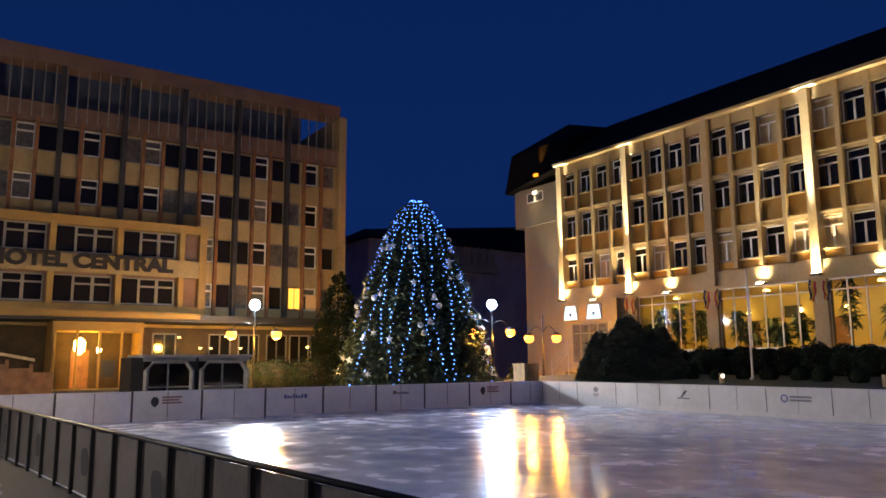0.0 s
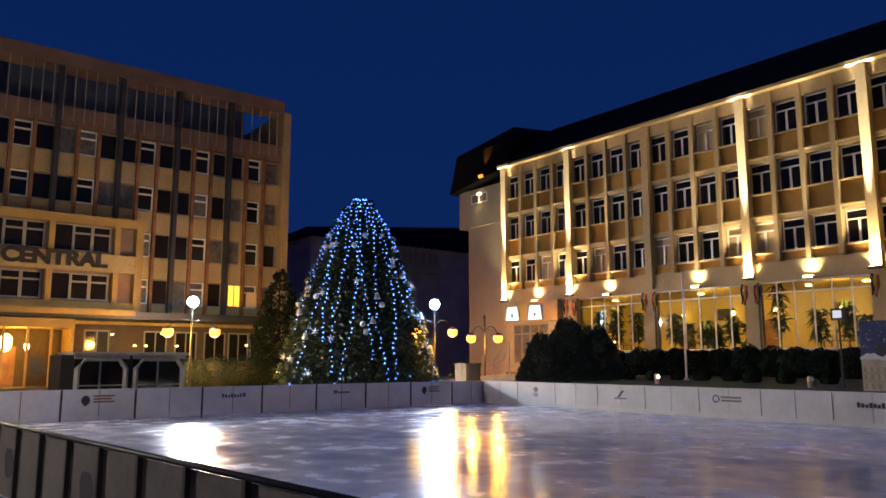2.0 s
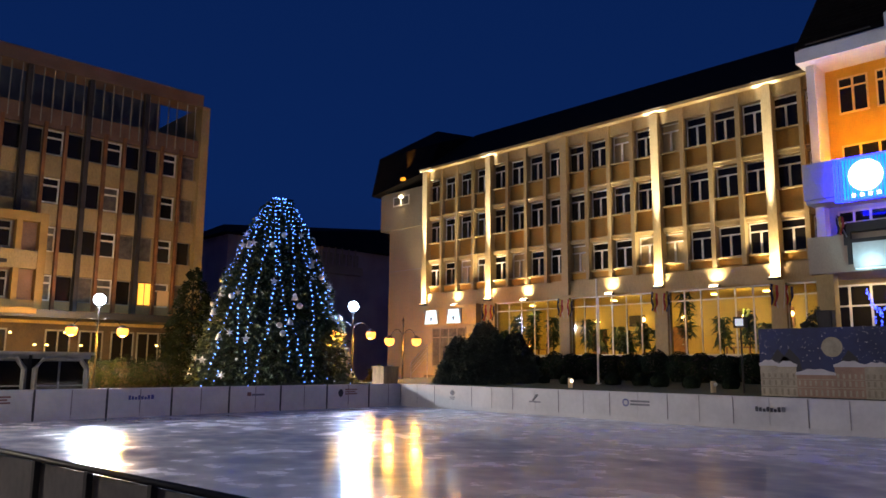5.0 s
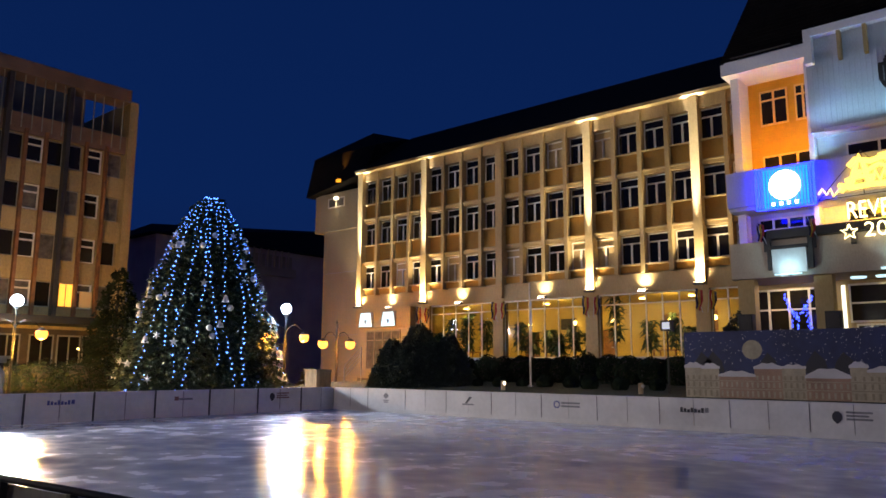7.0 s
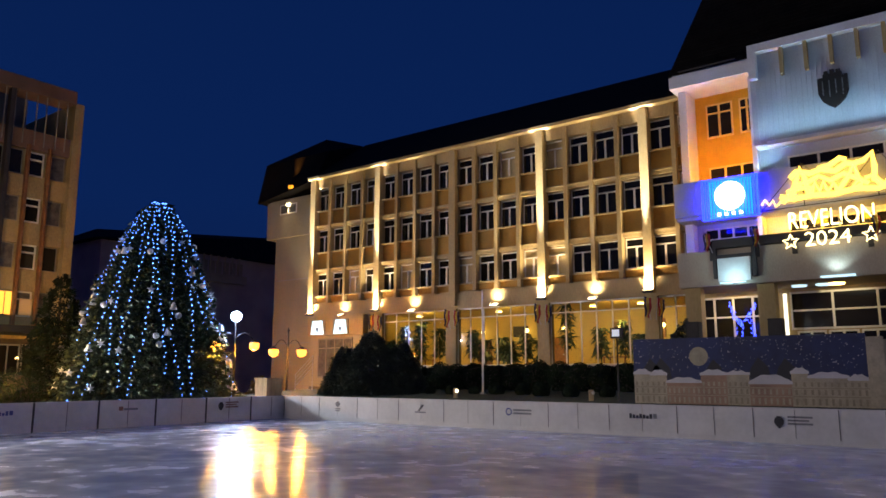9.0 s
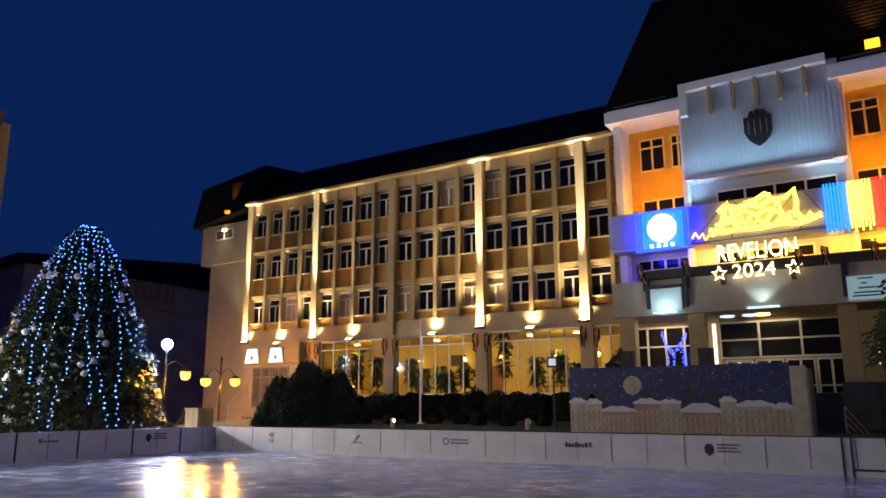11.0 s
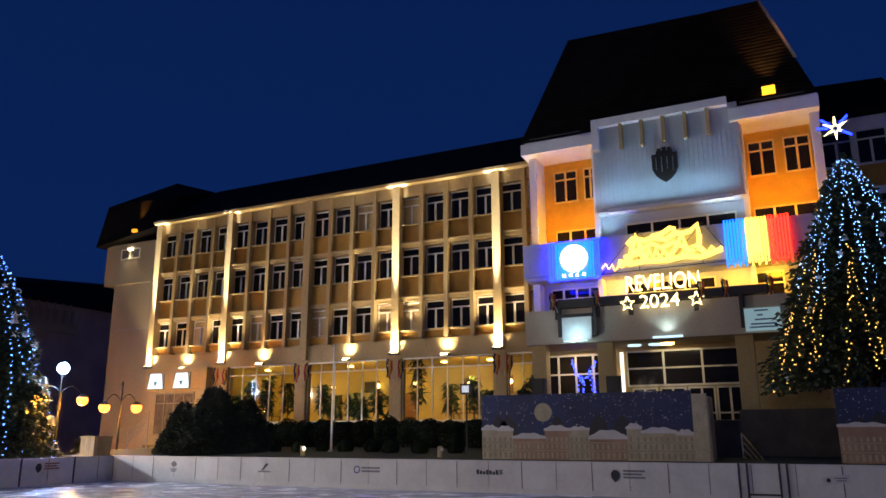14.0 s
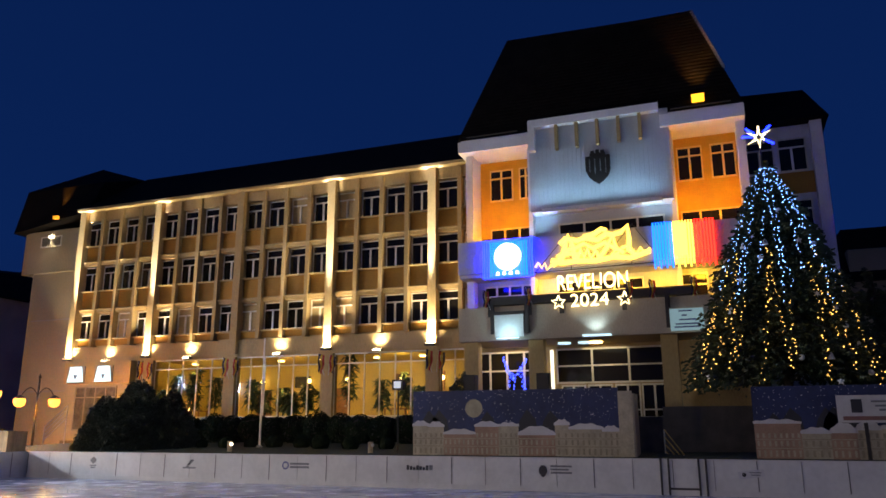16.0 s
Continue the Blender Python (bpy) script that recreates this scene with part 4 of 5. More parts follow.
part("light_strip", boxes((30.7, 30.98, 4.2, 5.35, 5.68, 5.74)), glow_sign, hall)

def hand_flag(y, x, z, h, tilt, label, order):
    ob = thing("flag", (x, y, z), label, "flag", "flags")
    top = Vector((x - 0.35 * h, y + tilt * h, z + h))
    part("staff", tube(bmesh.new(), [(x, y, z), top], 0.015, 5), steel, ob)
    for k, m in enumerate(order):
        bm = bmesh.new()
        vs = []
        for i in range(7):
            f = i / 6
            for e in (0, 1):
                u = (k + e) / 3
                vs.append(bm.verts.new((top.x + 0.09 * u * h + 0.05 * math.sin(9 * f + 3 * u), top.y - 0.32 * u * h * (1 - 0.4 * f) + 0.03 * math.sin(7 * f + k), top.z - 0.85 * h * f - 0.1 * h * u)))
        for i in range(6):
            bm.faces.new((vs[2 * i], vs[2 * i + 1], vs[2 * i + 3], vs[2 * i + 2]))
        part("stripe", bm, m, ob)
for y in (32.2, 26.2, 20.1, 13.9):
    hand_flag(y, X - 0.25, 4.75, 1.15, 0.15, "tricolour flag hanging from a staff on the facade", (flag_blue, flag_yellow, flag_red))
    hand_flag(y - 0.25, X - 0.25, 4.75, 1.05, -0.25, "tricolour flag hanging from a staff on the facade", (flag_red, flag_yellow, flag_blue))
for y in (9.3, 7.4, 3.2, 2.3, 0.7):
    hand_flag(y, 30.85, 7.0, 0.85, 0.3, "small tricolour flag on the balcony rail", (flag_blue, flag_yellow, flag_red))

# blue light figure by the entrance
fig = thing("light_figure", (33.0, 8.9, 2.35), "blue string-light figure beside the entrance", "light figure")
bm, bw = bmesh.new(), bmesh.new()
rnd = random.Random(3)
for a, c in (((9.35, 5.15), (9.2, 4.5)), ((9.2, 4.5), (8.9, 4.2)), ((8.9, 4.2), (8.6, 4.6)), ((8.6, 4.6), (8.3, 5.0)), ((8.6, 4.6), (8.4, 3.3)), ((9.1, 4.3), (9.1, 2.9)), ((8.9, 4.1), (8.85, 2.9)), ((8.45, 4.2), (8.35, 2.9))):
    tube(bw, [(33.0, *a), (33.0, *c)], 0.012, 4)
    for k in range(12):
        f = k / 11
        ball(bm, (33.0 + rnd.uniform(-0.1, 0.1), a[0] + (c[0] - a[0]) * f + rnd.uniform(-0.06, 0.06), a[1] + (c[1] - a[1]) * f + rnd.uniform(-0.06, 0.06)), 0.032, 5, 3)
tube(bw, [(33.0, 9.1, 2.9), (33.0, 9.1, 2.35)], 0.012, 4)
tagged(part("bulb_chain", bm, glow("deep_blue_bulb", (0.03, 0.06, 1.0), 9), fig), kind="stuff")
part("wire", bw, fin_dark, fig)
# ---- hotel ----
HY, MOD = 50.0, 3.7
hotel = thing("hotel", (10, HY, 0), "five-storey hotel with rust fins and pale bands at night", "building")
FX = [19.92 - MOD * k for k in range(8)]
part("wall", boxes((-14, 24.3, HY + 0.4, HY + 14, 0, 18.0)), hotel_wall, hotel)
part("parapet", boxes((-14, 24.0, HY + 0.1, HY + 0.4, 16.75, 18.0)), hotel_brown, hotel, "brown rendered parapet")
part("roof_band", boxes((-14, 23.9, HY - 0.5, HY + 1.2, 20.4, 21.3)), hotel_brown, hotel)
part("corner_pier", boxes((24.0, 24.6, HY - 0.2, HY + 14, 4.0, 20.6)), hotel_wall, hotel)
part("penthouse", boxes((-14, 22, HY + 2.5, HY + 8, 18.0, 21.25)), roof_slate, hotel)
rows_h = ((15.0, 16.65), (11.9, 13.5), (8.8, 10.4), (5.75, 7.35))
for z0, z1 in rows_h[1:] + ((3.5, 4.3),):
    part("pale_band", boxes((-14, 24.0, HY + 0.14, HY + 0.4, z1 + 0.04, z0 + 3.1 - 0.04 if z0 > 5 else 5.7)), hotel_wall, hotel)
dark_fin = mesh_of("dark_fin", boxes((-0.14, 0.14, -0.35, 0.12, 5.0, 20.4)), fin_dark)
rust_fin = mesh_of("rust_fin", boxes((-0.1, 0.1, -0.14, 0.14, 5.0, 17.0)), fin_rust)
slat = mesh_of("roof_slat", boxes((-0.03, 0.03, -0.03, 0.03, 16.95, 20.4)), frame_grey)
hp = mesh_of("pane", boxes((-0.5, 0.5, 0, 0.02, 0.04, 1.6)), dark_pane)
hc = mesh_of("pane", boxes((-0.5, 0.5, 0, 0.02, 0.04, 1.6)), curtain_pane)
hf = mesh_of("window", boxes((-0.54, 0.54, -0.03, 0.03, 0, 0.05), (-0.54, 0.54, -0.03, 0.03, 1.57, 1.62), (-0.54, -0.49, -0.03, 0.03, 0.05, 1.57), (0.49, 0.54, -0.03, 0.03, 0.05, 1.57)), frame_grey)
hm = mesh_of("window", boxes((-0.54, 0.54, -0.05, 0.03, 0, 0.09), (-0.54, 0.54, -0.05, 0.03, 1.53, 1.62), (-0.54, -0.45, -0.05, 0.03, 0.09, 1.53), (0.45, 0.54, -0.05, 0.03, 0.09, 1.53), (-0.45, 0.45, -0.05, 0.03, 1.05, 1.16)), frame_white)
hb = hm.copy()
hb.materials.clear()
hb.materials.append(frame_grey)
rnd = random.Random(12)
for x in FX:
    put("dark_fin", dark_fin, hotel, (x, HY, 0))
for x in [19.92 + 1.36 * k for k in (0, 1, 2)] + [f + 1.233 * k for f in FX[1:] for k in (0, 1, 2)]:
    if all(abs(x - f) > 0.1 for f in FX):
        put("rust_fin", rust_fin, hotel, (x, HY, 0))
    for k in (0.0, 0.62):
        put("roof_slat", slat, hotel, (x + k + 0.2, HY - 0.2, 0))
    mid_bay = any(abs(x - f - 1.3) < 0.2 for f in FX)
    for z0, z1 in rows_h:
        if z0 < 11 and x < 13:
            continue
        xc = x + 0.62
        w = put("window", hm if mid_bay else hf, hotel, (xc, HY + 0.3, z0))
        put("pane", hp if rnd.random() < 0.6 else hc, w, (xc, HY + 0.32, z0))
part("lit_pane", boxes((20.38, 21.2, HY + 0.22, HY + 0.25, 5.85, 7.3)), glow("lit_hotel_window", (1.0, 0.5, 0.06), 1.6), hotel, "yellow lit window pane")
part("lit_mullion", boxes((20.76, 20.8, HY + 0.18, HY + 0.22, 5.85, 7.3)), frame_grey, hotel)
part("dim_lit_pane", boxes((21.7, 22.5, HY + 0.22, HY + 0.25, 5.85, 6.9)), glow("dim_hotel_window", (1.0, 0.6, 0.25), 0.12), hotel)
# projecting box with the sign
BY = 48.4
part("box_top", boxes((-14, 13.9, BY, HY + 0.4, 10.3, 10.85)), hotel_trim, hotel)
part("box_sign_band", boxes((-14, 13.9, BY + 0.02, HY + 0.4, 7.45, 8.55)), hotel_wall, hotel)
part("box_base", boxes((-14, 13.9, BY, HY + 0.4, 5.0, 5.6)), hotel_trim, hotel)
part("box_end", boxes((13.5, 13.95, BY - 0.02, HY + 0.4, 5.0, 10.87)), hotel_trim, hotel)
part("box_back", boxes((-14, 13.5, BY + 0.5, BY + 0.7, 5.6, 10.3)), hotel_brown, hotel)
for x in (12.4, 8.7, 5.0, 1.3):
    for z0, z1 in ((5.6, 7.45), (8.55, 10.3)):
        part("box_pier", boxes((x - 0.16, x + 0.16, BY, BY + 0.5, z0, z1)), hotel_trim, hotel)
        for k in (0, 1, 2):
            xc = x - 0.85 - 1.08 * k
            w = put("window", hb if k < 2 else hf, hotel, (xc, BY + 0.45, z0 + 0.1))
            put("pane", hp, w, (xc, BY + 0.46, z0 + 0.1))
letters = text_mesh("sign_lettering", "HOTEL CENTRAL", 1.16, 0.06, letter_dark, 0.06)
span = max(v.co.x for v in letters.vertices) - min(v.co.x for v in letters.vertices)
sign = put("sign_lettering", letters, hotel, (6.75, BY - 0.06, 7.75), "dark sign letters")
sign.scale = (10.15 / span, 1, 1)
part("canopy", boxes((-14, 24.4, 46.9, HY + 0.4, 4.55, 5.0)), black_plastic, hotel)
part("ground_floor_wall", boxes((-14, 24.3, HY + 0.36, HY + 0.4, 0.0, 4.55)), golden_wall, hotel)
part("canopy_edge", boxes((-14, 13.2, 46.6, 46.9, 4.72, 5.05)), hotel_trim, hotel)
for x in (22.9, 21.3, 19.6, 17.6, 15.6, 12.0):
    w = part("window", boxes((x - 0.75, x + 0.75, HY + 0.3, HY + 0.38, 1.9, 2.0), (x - 0.75, x + 0.75, HY + 0.3, HY + 0.38, 3.9, 4.0), (x - 0.75, x - 0.66, HY + 0.3, HY + 0.38, 2.0, 3.9), (x + 0.66, x + 0.75, HY + 0.3, HY + 0.38, 2.0, 3.9), (x - 0.04, x + 0.04, HY + 0.3, HY + 0.38, 2.0, 3.9)), frame_grey, hotel)
    part("pane", boxes((x - 0.66, x + 0.66, HY + 0.33, HY + 0.35, 2.0, 3.9)), dark_pane, w)
for x, z in ((14.3, 3.0), (15.0, 3.0), (17.0, 3.0), (16.0, 3.8), (21.9, 3.1), (12.9, 3.7)):
    part("wall_lamp", boxes((x - 0.07, x + 0.07, HY + 0.2, HY + 0.3, z, z + 0.08)), glow_warm, hotel)
# lit entrance porch
EYH = 47.4
part("porch_roof", boxes((5.2, 10.1, EYH, HY + 0.4, 3.95, 4.5)), hotel_trim, hotel)
part("porch_steps", boxes((5.0, 10.3, 46.2, HY, 0, 0.3), (5.2, 10.1, 46.6, HY, 0.3, 0.6)), stone, hotel)
for x in (5.35, 6.5, 7.7, 8.9, 9.95):
    part("porch_post", boxes((x - 0.06, x + 0.06, EYH, EYH + 0.12, 0.6, 3.95)), hotel_trim, hotel)
# side walls added to keep the lantern light from spilling along the hotel
for x in (5.2, 10.02):
    part("porch_baffle", boxes((x, x + 0.08, EYH + 0.12, HY + 0.36, 0.6, 3.95)), hotel_trim, hotel)
pg = part("porch_glass", boxes((5.4, 9.9, EYH + 0.05, EYH + 0.06, 0.6, 3.95)), clear_pane, hotel)
pg.visible_shadow = False
part("porch_door", boxes((6.6, 7.6, HY + 0.3, HY + 0.4, 0.6, 2.9)), room_wood, hotel)
part("porch_poster", boxes((7.9, 8.6, EYH + 0.1, EYH + 0.14, 1.3, 2.3)), ink_dark, hotel)
part("porch_lantern", lathe([(0.1, 0), (0.3, 0.25), (0.32, 0.75), (0.12, 1.0)], 12, None, (6.8, 48.6, 2.6)), glow("porch_lantern_glass", (1.0, 0.55, 0.1), 26), hotel, "bright amber porch lantern")
part("porch_lantern", lathe([(0.08, 0), (0.16, 0.2), (0.05, 0.4)], 10, None, (7.9, 48.8, 2.7)), glow("small_lantern_glass", (1.0, 0.7, 0.3), 16), hotel)
lamp("porch_lantern_light", "POINT", (7.4, 48.2, 3.5), (7.4, 48.2, 0), 330, (1.0, 0.52, 0.06), 0.2)
# cafe fence before the hotel
cafe = thing("terrace_screen", (3.2, 44, 0), "brown wooden terrace screen beside the hotel entrance", "screen")
for k in range(4):
    part("post", boxes((0.6 + 1.1 * k, 0.75 + 1.1 * k, 44, 44.15, -0.06, 2.75 - 0.22 * k)), room_wood, cafe)
    part("panel", boxes((0.75 + 1.1 * k, 1.7 + 1.1 * k, 44.05, 44.1, 0.4, 2.3 - 0.22 * k)), room_wood, cafe)
part("rail", poly(bmesh.new(), [(0.5, 43.98, 2.95), (4.1, 43.98, 2.2), (4.1, 43.98, 2.35), (0.5, 43.98, 3.1), (0.5, 44.16, 2.95), (4.1, 44.16, 2.2), (4.1, 44.16, 2.35), (0.5, 44.16, 3.1)], [(0, 1, 2, 3), (4, 7, 6, 5), (3, 2, 6, 7), (0, 4, 5, 1), (0, 3, 7, 4), (1, 5, 6, 2)]), wood_box, cafe)

# grey kiosk with two arched openings behind the boards
kiosk = thing("kiosk", (9.2, 33.5, 0), "grey rink kiosk with two dark arched windows", "kiosk")
part("body", boxes((6.6, 11.5, 33.0, 35.2, -0.06, 2.3)), black_plastic, kiosk)
part("roof_plate", boxes((6.9, 11.55, 32.4, 35.3, 2.3, 2.42)), grey_paint, kiosk)
for x0, x1 in ((7.0, 9.1), (9.25, 11.45)):
    bm = bmesh.new()
    pts = [(x0 + 0.12, 32.6, 0.0), (x0 + 0.12, 32.6, 1.75), (x0 + 0.4, 32.6, 2.14), (x1 - 0.4, 32.6, 2.14), (x1 - 0.12, 32.6, 1.75), (x1 - 0.12, 32.6, 0.0)]
    tube(bm, pts, 0.11, 6)
    part("arch_frame", bm, grey_paint, kiosk)
    part("arch_filler", boxes((x0, x1, 32.55, 32.65, 2.14, 2.32)), grey_paint, kiosk)
    part("dark_window", boxes((x0 + 0.1, x1 - 0.1, 32.9, 32.98, 0.0, 2.2)), dark_pane, kiosk)
    part("mullion", boxes(((x0 + x1) / 2 - 0.03, (x0 + x1) / 2 + 0.03, 32.82, 32.9, 0.0, 2.1)), grey_paint, kiosk)
    part("crossbar", boxes((x0 + 0.1, x1 - 0.1, 32.82, 32.9, 1.05, 1.1)), grey_paint, kiosk)


# ---- street lamps ----
def street_lamp(place, arm, turn, white, label):
    """A post with two lanterns on arms and, where white is set, a white globe on top. Built at the origin, then set."""
    ob = thing("street_lamp", (0, 0, 0), label, "street lamp", "street lamps")
    part("base", lathe([(0.22, 0), (0.22, 0.25), (0.12, 0.45), (0.1, 0.9)], 12), lamp_iron, ob)
    part("pole", lathe([(0.07, 0.9), (0.06, 3.2), (0.05, 5.0 if white else 4.9)], 10), lamp_iron, ob)
    for s in (-1, 1):
        pts = [(s * arm * f, 0, 3.55 + 0.9 * math.sin(math.pi * (0.15 + 0.75 * f)) ** 0.8) for f in (0.03, 0.15, 0.3, 0.45, 0.6, 0.75, 0.9, 1.0)]
        part("arm", tube(bmesh.new(), pts, 0.025, 6), lamp_iron, ob)
        end = pts[-1]
        lan = part("lantern", lathe([(0.05, 0.16), (0.2, 0.07), (0.29, -0.02)], 12, None, end), lamp_iron, ob)
        part("globe", lathe([(0.27, -0.03), (0.3, -0.16), (0.24, -0.38), (0.08, -0.47)], 14, None, end), glow_sodium, lan, "amber glowing globe", True)
    if white:
        part("collar", lathe([(0.12, 4.98), (0.16, 5.1)], 10), lamp_iron, ob)
        part("top_globe", ball(bmesh.new(), (0, 0, 5.4), 0.31, 18, 12), glow_cool, ob, "white glowing globe", True)
    else:
        part("finial", lathe([(0.05, 4.9), (0.08, 5.0), (0.01, 5.2)], 8), lamp_iron, ob)
    ob.location = (place[0], place[1], place[2])
    ob.rotation_euler = (0, 0, turn)
    return ob


BOTH = "iron street lamp with white top globe and two amber lanterns"
first = street_lamp((14.78, 41.4, -0.06), 1.24, radians(-20), True, BOTH)
second = copy_thing(first, pose(28.0, 36.4, 0.1, 0, 0, -12))
third = street_lamp((30.4, 34.5, -0.3), 0.82, radians(-42), False, "iron street lamp with two hanging amber lanterns")
part("round_sign", lathe([(0.28, -0.02), (0.28, 0.02)], 16, None, (0.05, -0.1, 2.7)), wood_box, third)
# light of the three posts, hung just below their globes
for x, y, z, p, col in ((14.78, 41.4, 4.85, 1100, COOL), (13.6, 41.8, 3.25, 1900, (1.0, 0.5, 0.07)), (15.95, 41.0, 3.25, 1900, (1.0, 0.5, 0.07)),
                        (28.0, 36.4, 4.9, 1000, (0.3, 0.5, 1.0)), (26.9, 36.65, 3.5, 1500, SODIUM), (29.1, 36.15, 3.5, 1500, SODIUM),
                        (29.8, 35.05, 3.2, 1700, SODIUM), (31.0, 33.95, 3.2, 1500, SODIUM)):
    lamp("street_lamp_light", "POINT", (x, y, z), (x, y, 0), p, col, 0.25)
# the white heads throw most of their light over the ice
lamp("rink_floodlight", "SPOT", (14.78, 41.05, 5.4), (15.5, 12, 0), 10500, (0.8, 0.88, 1.0), 0.25, 150, 0.5)
lamp("rink_floodlight", "SPOT", (27.85, 36.1, 5.5), (15, 8, 0), 1800, (0.45, 0.62, 1.0), 0.25, 150, 0.5)
# unseen copies of the lamp, added out of view to light boards, ice and fronts
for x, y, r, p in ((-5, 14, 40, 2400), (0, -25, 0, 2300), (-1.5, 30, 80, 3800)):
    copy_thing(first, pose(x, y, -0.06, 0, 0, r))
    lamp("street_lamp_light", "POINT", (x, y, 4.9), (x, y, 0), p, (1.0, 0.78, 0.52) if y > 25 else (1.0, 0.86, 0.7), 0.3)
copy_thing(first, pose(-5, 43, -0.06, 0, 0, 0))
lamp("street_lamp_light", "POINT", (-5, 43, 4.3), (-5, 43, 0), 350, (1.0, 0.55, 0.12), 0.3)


# ---- trees ----
def conifer(name, base, height, radius, seed, mat, sprigs, power, label, category, sprig=0.4, group="", skirt=0.04, ragged=(0.78, 1.1)):
    """Trunk, whorls of limbs and a crown of many small sprays with gaps."""
    rnd = np.random.RandomState(seed)
    ob = thing(name, base, label, category, group)
    x, y, z = base
    part("trunk", lathe([(0.02 * height, 0), (0.014 * height, height * 0.4), (0.004 * height, height * 0.96)], 9, None, base), bark, ob)
    nb = sprigs // 26
    t = 1 - np.sqrt(rnd.uniform(0.0, 1, nb)) if power < 0.4 else 1 - rnd.uniform(0, 1, nb) ** 0.62
    t = skirt + (0.99 - skirt) * t
    az = rnd.uniform(0, 2 * np.pi, nb)
    reach = radius * (1 - t) ** power * rnd.uniform(*ragged, nb) + 0.1
    bl = bmesh.new()
    for k in range(0, nb, 5):
        d = Vector((math.cos(az[k]), math.sin(az[k]), 0))
        p = Vector((x, y, z + t[k] * height))
        tube(bl, [p, p + d * reach[k] * 0.5 + Vector((0, 0, 0.05)), p + d * reach[k] * 0.92 + Vector((0, 0, -0.12 * reach[k]))], 0.02, 4)
    tagged(part("branchwork", bl, bark, ob), kind="stuff")
    b = np.repeat(np.arange(nb), 26)
    f = rnd.uniform(0.3, 1.0, len(b)) ** 0.6
    a = az[b] + rnd.normal(0, 0.16, len(b)) / np.maximum(f, 0.3)
    r = reach[b] * f
    c = np.stack([x + np.cos(a) * r, y + np.sin(a) * r, z + t[b] * height - 0.2 * r * f + rnd.normal(0, 0.09 * sprig / 0.4 * 2, len(b))], 1)
    yaw = a + rnd.normal(0, 0.7, len(b))
    dip = rnd.normal(-0.25, 0.35, len(b))
    d = np.stack([np.cos(yaw) * np.cos(dip), np.sin(yaw) * np.cos(dip), np.sin(dip)], 1)
    s = np.stack([-np.sin(yaw), np.cos(yaw), rnd.normal(0, 0.6, len(b))], 1)
    s /= np.linalg.norm(s, axis=1)[:, None]
    ln, w = (sprig * rnd.uniform(0.6, 1.25, len(b)))[:, None], (sprig * 0.17 * rnd.uniform(0.7, 1.4, len(b)))[:, None]
    up = np.cross(d, s)
    v = np.stack([c - d * ln * 0.4, c + s * w + d * ln * 0.1, c + d * ln * 0.6, c - s * w + d * ln * 0.1, c + up * w * 1.2, c - up * w * 1.2 + d * ln * 0.15], 1).reshape(-1, 3)
    i = np.arange(len(b))[:, None] * 6
    faces = np.concatenate([i + np.array([[0, 1, 2, 3]]), i + np.array([[0, 4, 2, 5]])]).tolist()
    me = bpy.data.meshes.new("crown")
    me.from_pydata((v - np.array(base)).tolist(), [], faces)
    me.materials.append(mat)
    cr = new("crown", me)
    cr.parent = ob
    tagged(cr, kind="stuff")
    return ob


def surface(base, height, radius, power, t, az, k=1.0):
    r = (radius * (1 - t) ** power + 0.08) * k
    return Vector((base[0] + r * math.cos(az), base[1] + r * math.sin(az), base[2] + t * height - 0.12 * r))


def garland(ob, base, height, radius, power, az, t0, t1, mat, seed, step=0.24, size=0.05, hook=False):
    """A string of bulbs hanging down the outside of a tree."""
    rnd = random.Random(seed)
    n = int(height * (t1 - t0) / step)
    pts = []
    for i in range(n + 1):
        t = t1 + (t0 - t1) * i / n
        pts.append(surface(base, height, radius, power, t, az + 0.09 * math.sin(6 * t + 2.1 * seed) + rnd.uniform(-0.02, 0.02), rnd.uniform(0.97, 1.05)))
    if hook:
        e = pts[-1]
        sd = Vector((-math.sin(az), math.cos(az), 0))
        pts += [e + sd * (0.9 * k / 6) + Vector((0, 0, -0.35 * math.sin(math.pi * k / 6) + 0.12 * k)) for k in range(1, 8)]
    wire = bmesh.new()
    tube(wire, pts, 0.01, 3)
    w = part("light_string", wire, black_plastic, ob)
    bm = bmesh.new()
    for p in pts:
        ball(bm, p + Vector((rnd.uniform(-0.05, 0.05), rnd.uniform(-0.05, 0.05), rnd.uniform(-0.06, 0.06))), size * rnd.choice((0.7, 1, 1, 1.3)), 6, 4)
    tagged(part("bulb_chain", bm, mat, w), kind="stuff")


orn_mat = material("pale_ornament", (0.62, 0.64, 0.66), 0.4, vary=0.1, scale=8)
def star_plate(r, n, inner):
    bm = bmesh.new()
    vs = [bm.verts.new(((r if k % 2 == 0 else r * inner) * math.sin(math.pi * k / n), 0, (r if k % 2 == 0 else r * inner) * math.cos(math.pi * k / n))) for k in range(2 * n)]
    a, c = bm.verts.new((0, -0.05, 0)), bm.verts.new((0, 0.05, 0))
    for k in range(2 * n):
        bm.faces.new((vs[k], vs[(k + 1) % (2 * n)], a))
        bm.faces.new((vs[(k + 1) % (2 * n)], vs[k], c))
    return bm
orn = [mesh_of("ornament", ball(bmesh.new(), (0, 0, 0), 0.17, 10, 7), orn_mat, True), mesh_of("ornament", lathe([(0.2, -0.2), (0.13, -0.02), (0.1, 0.12), (0.03, 0.2)], 10), orn_mat), mesh_of("ornament", star_plate(0.24, 5, 0.45), orn_mat), mesh_of("ornament", star_plate(0.25, 6, 0.3), orn_mat)]


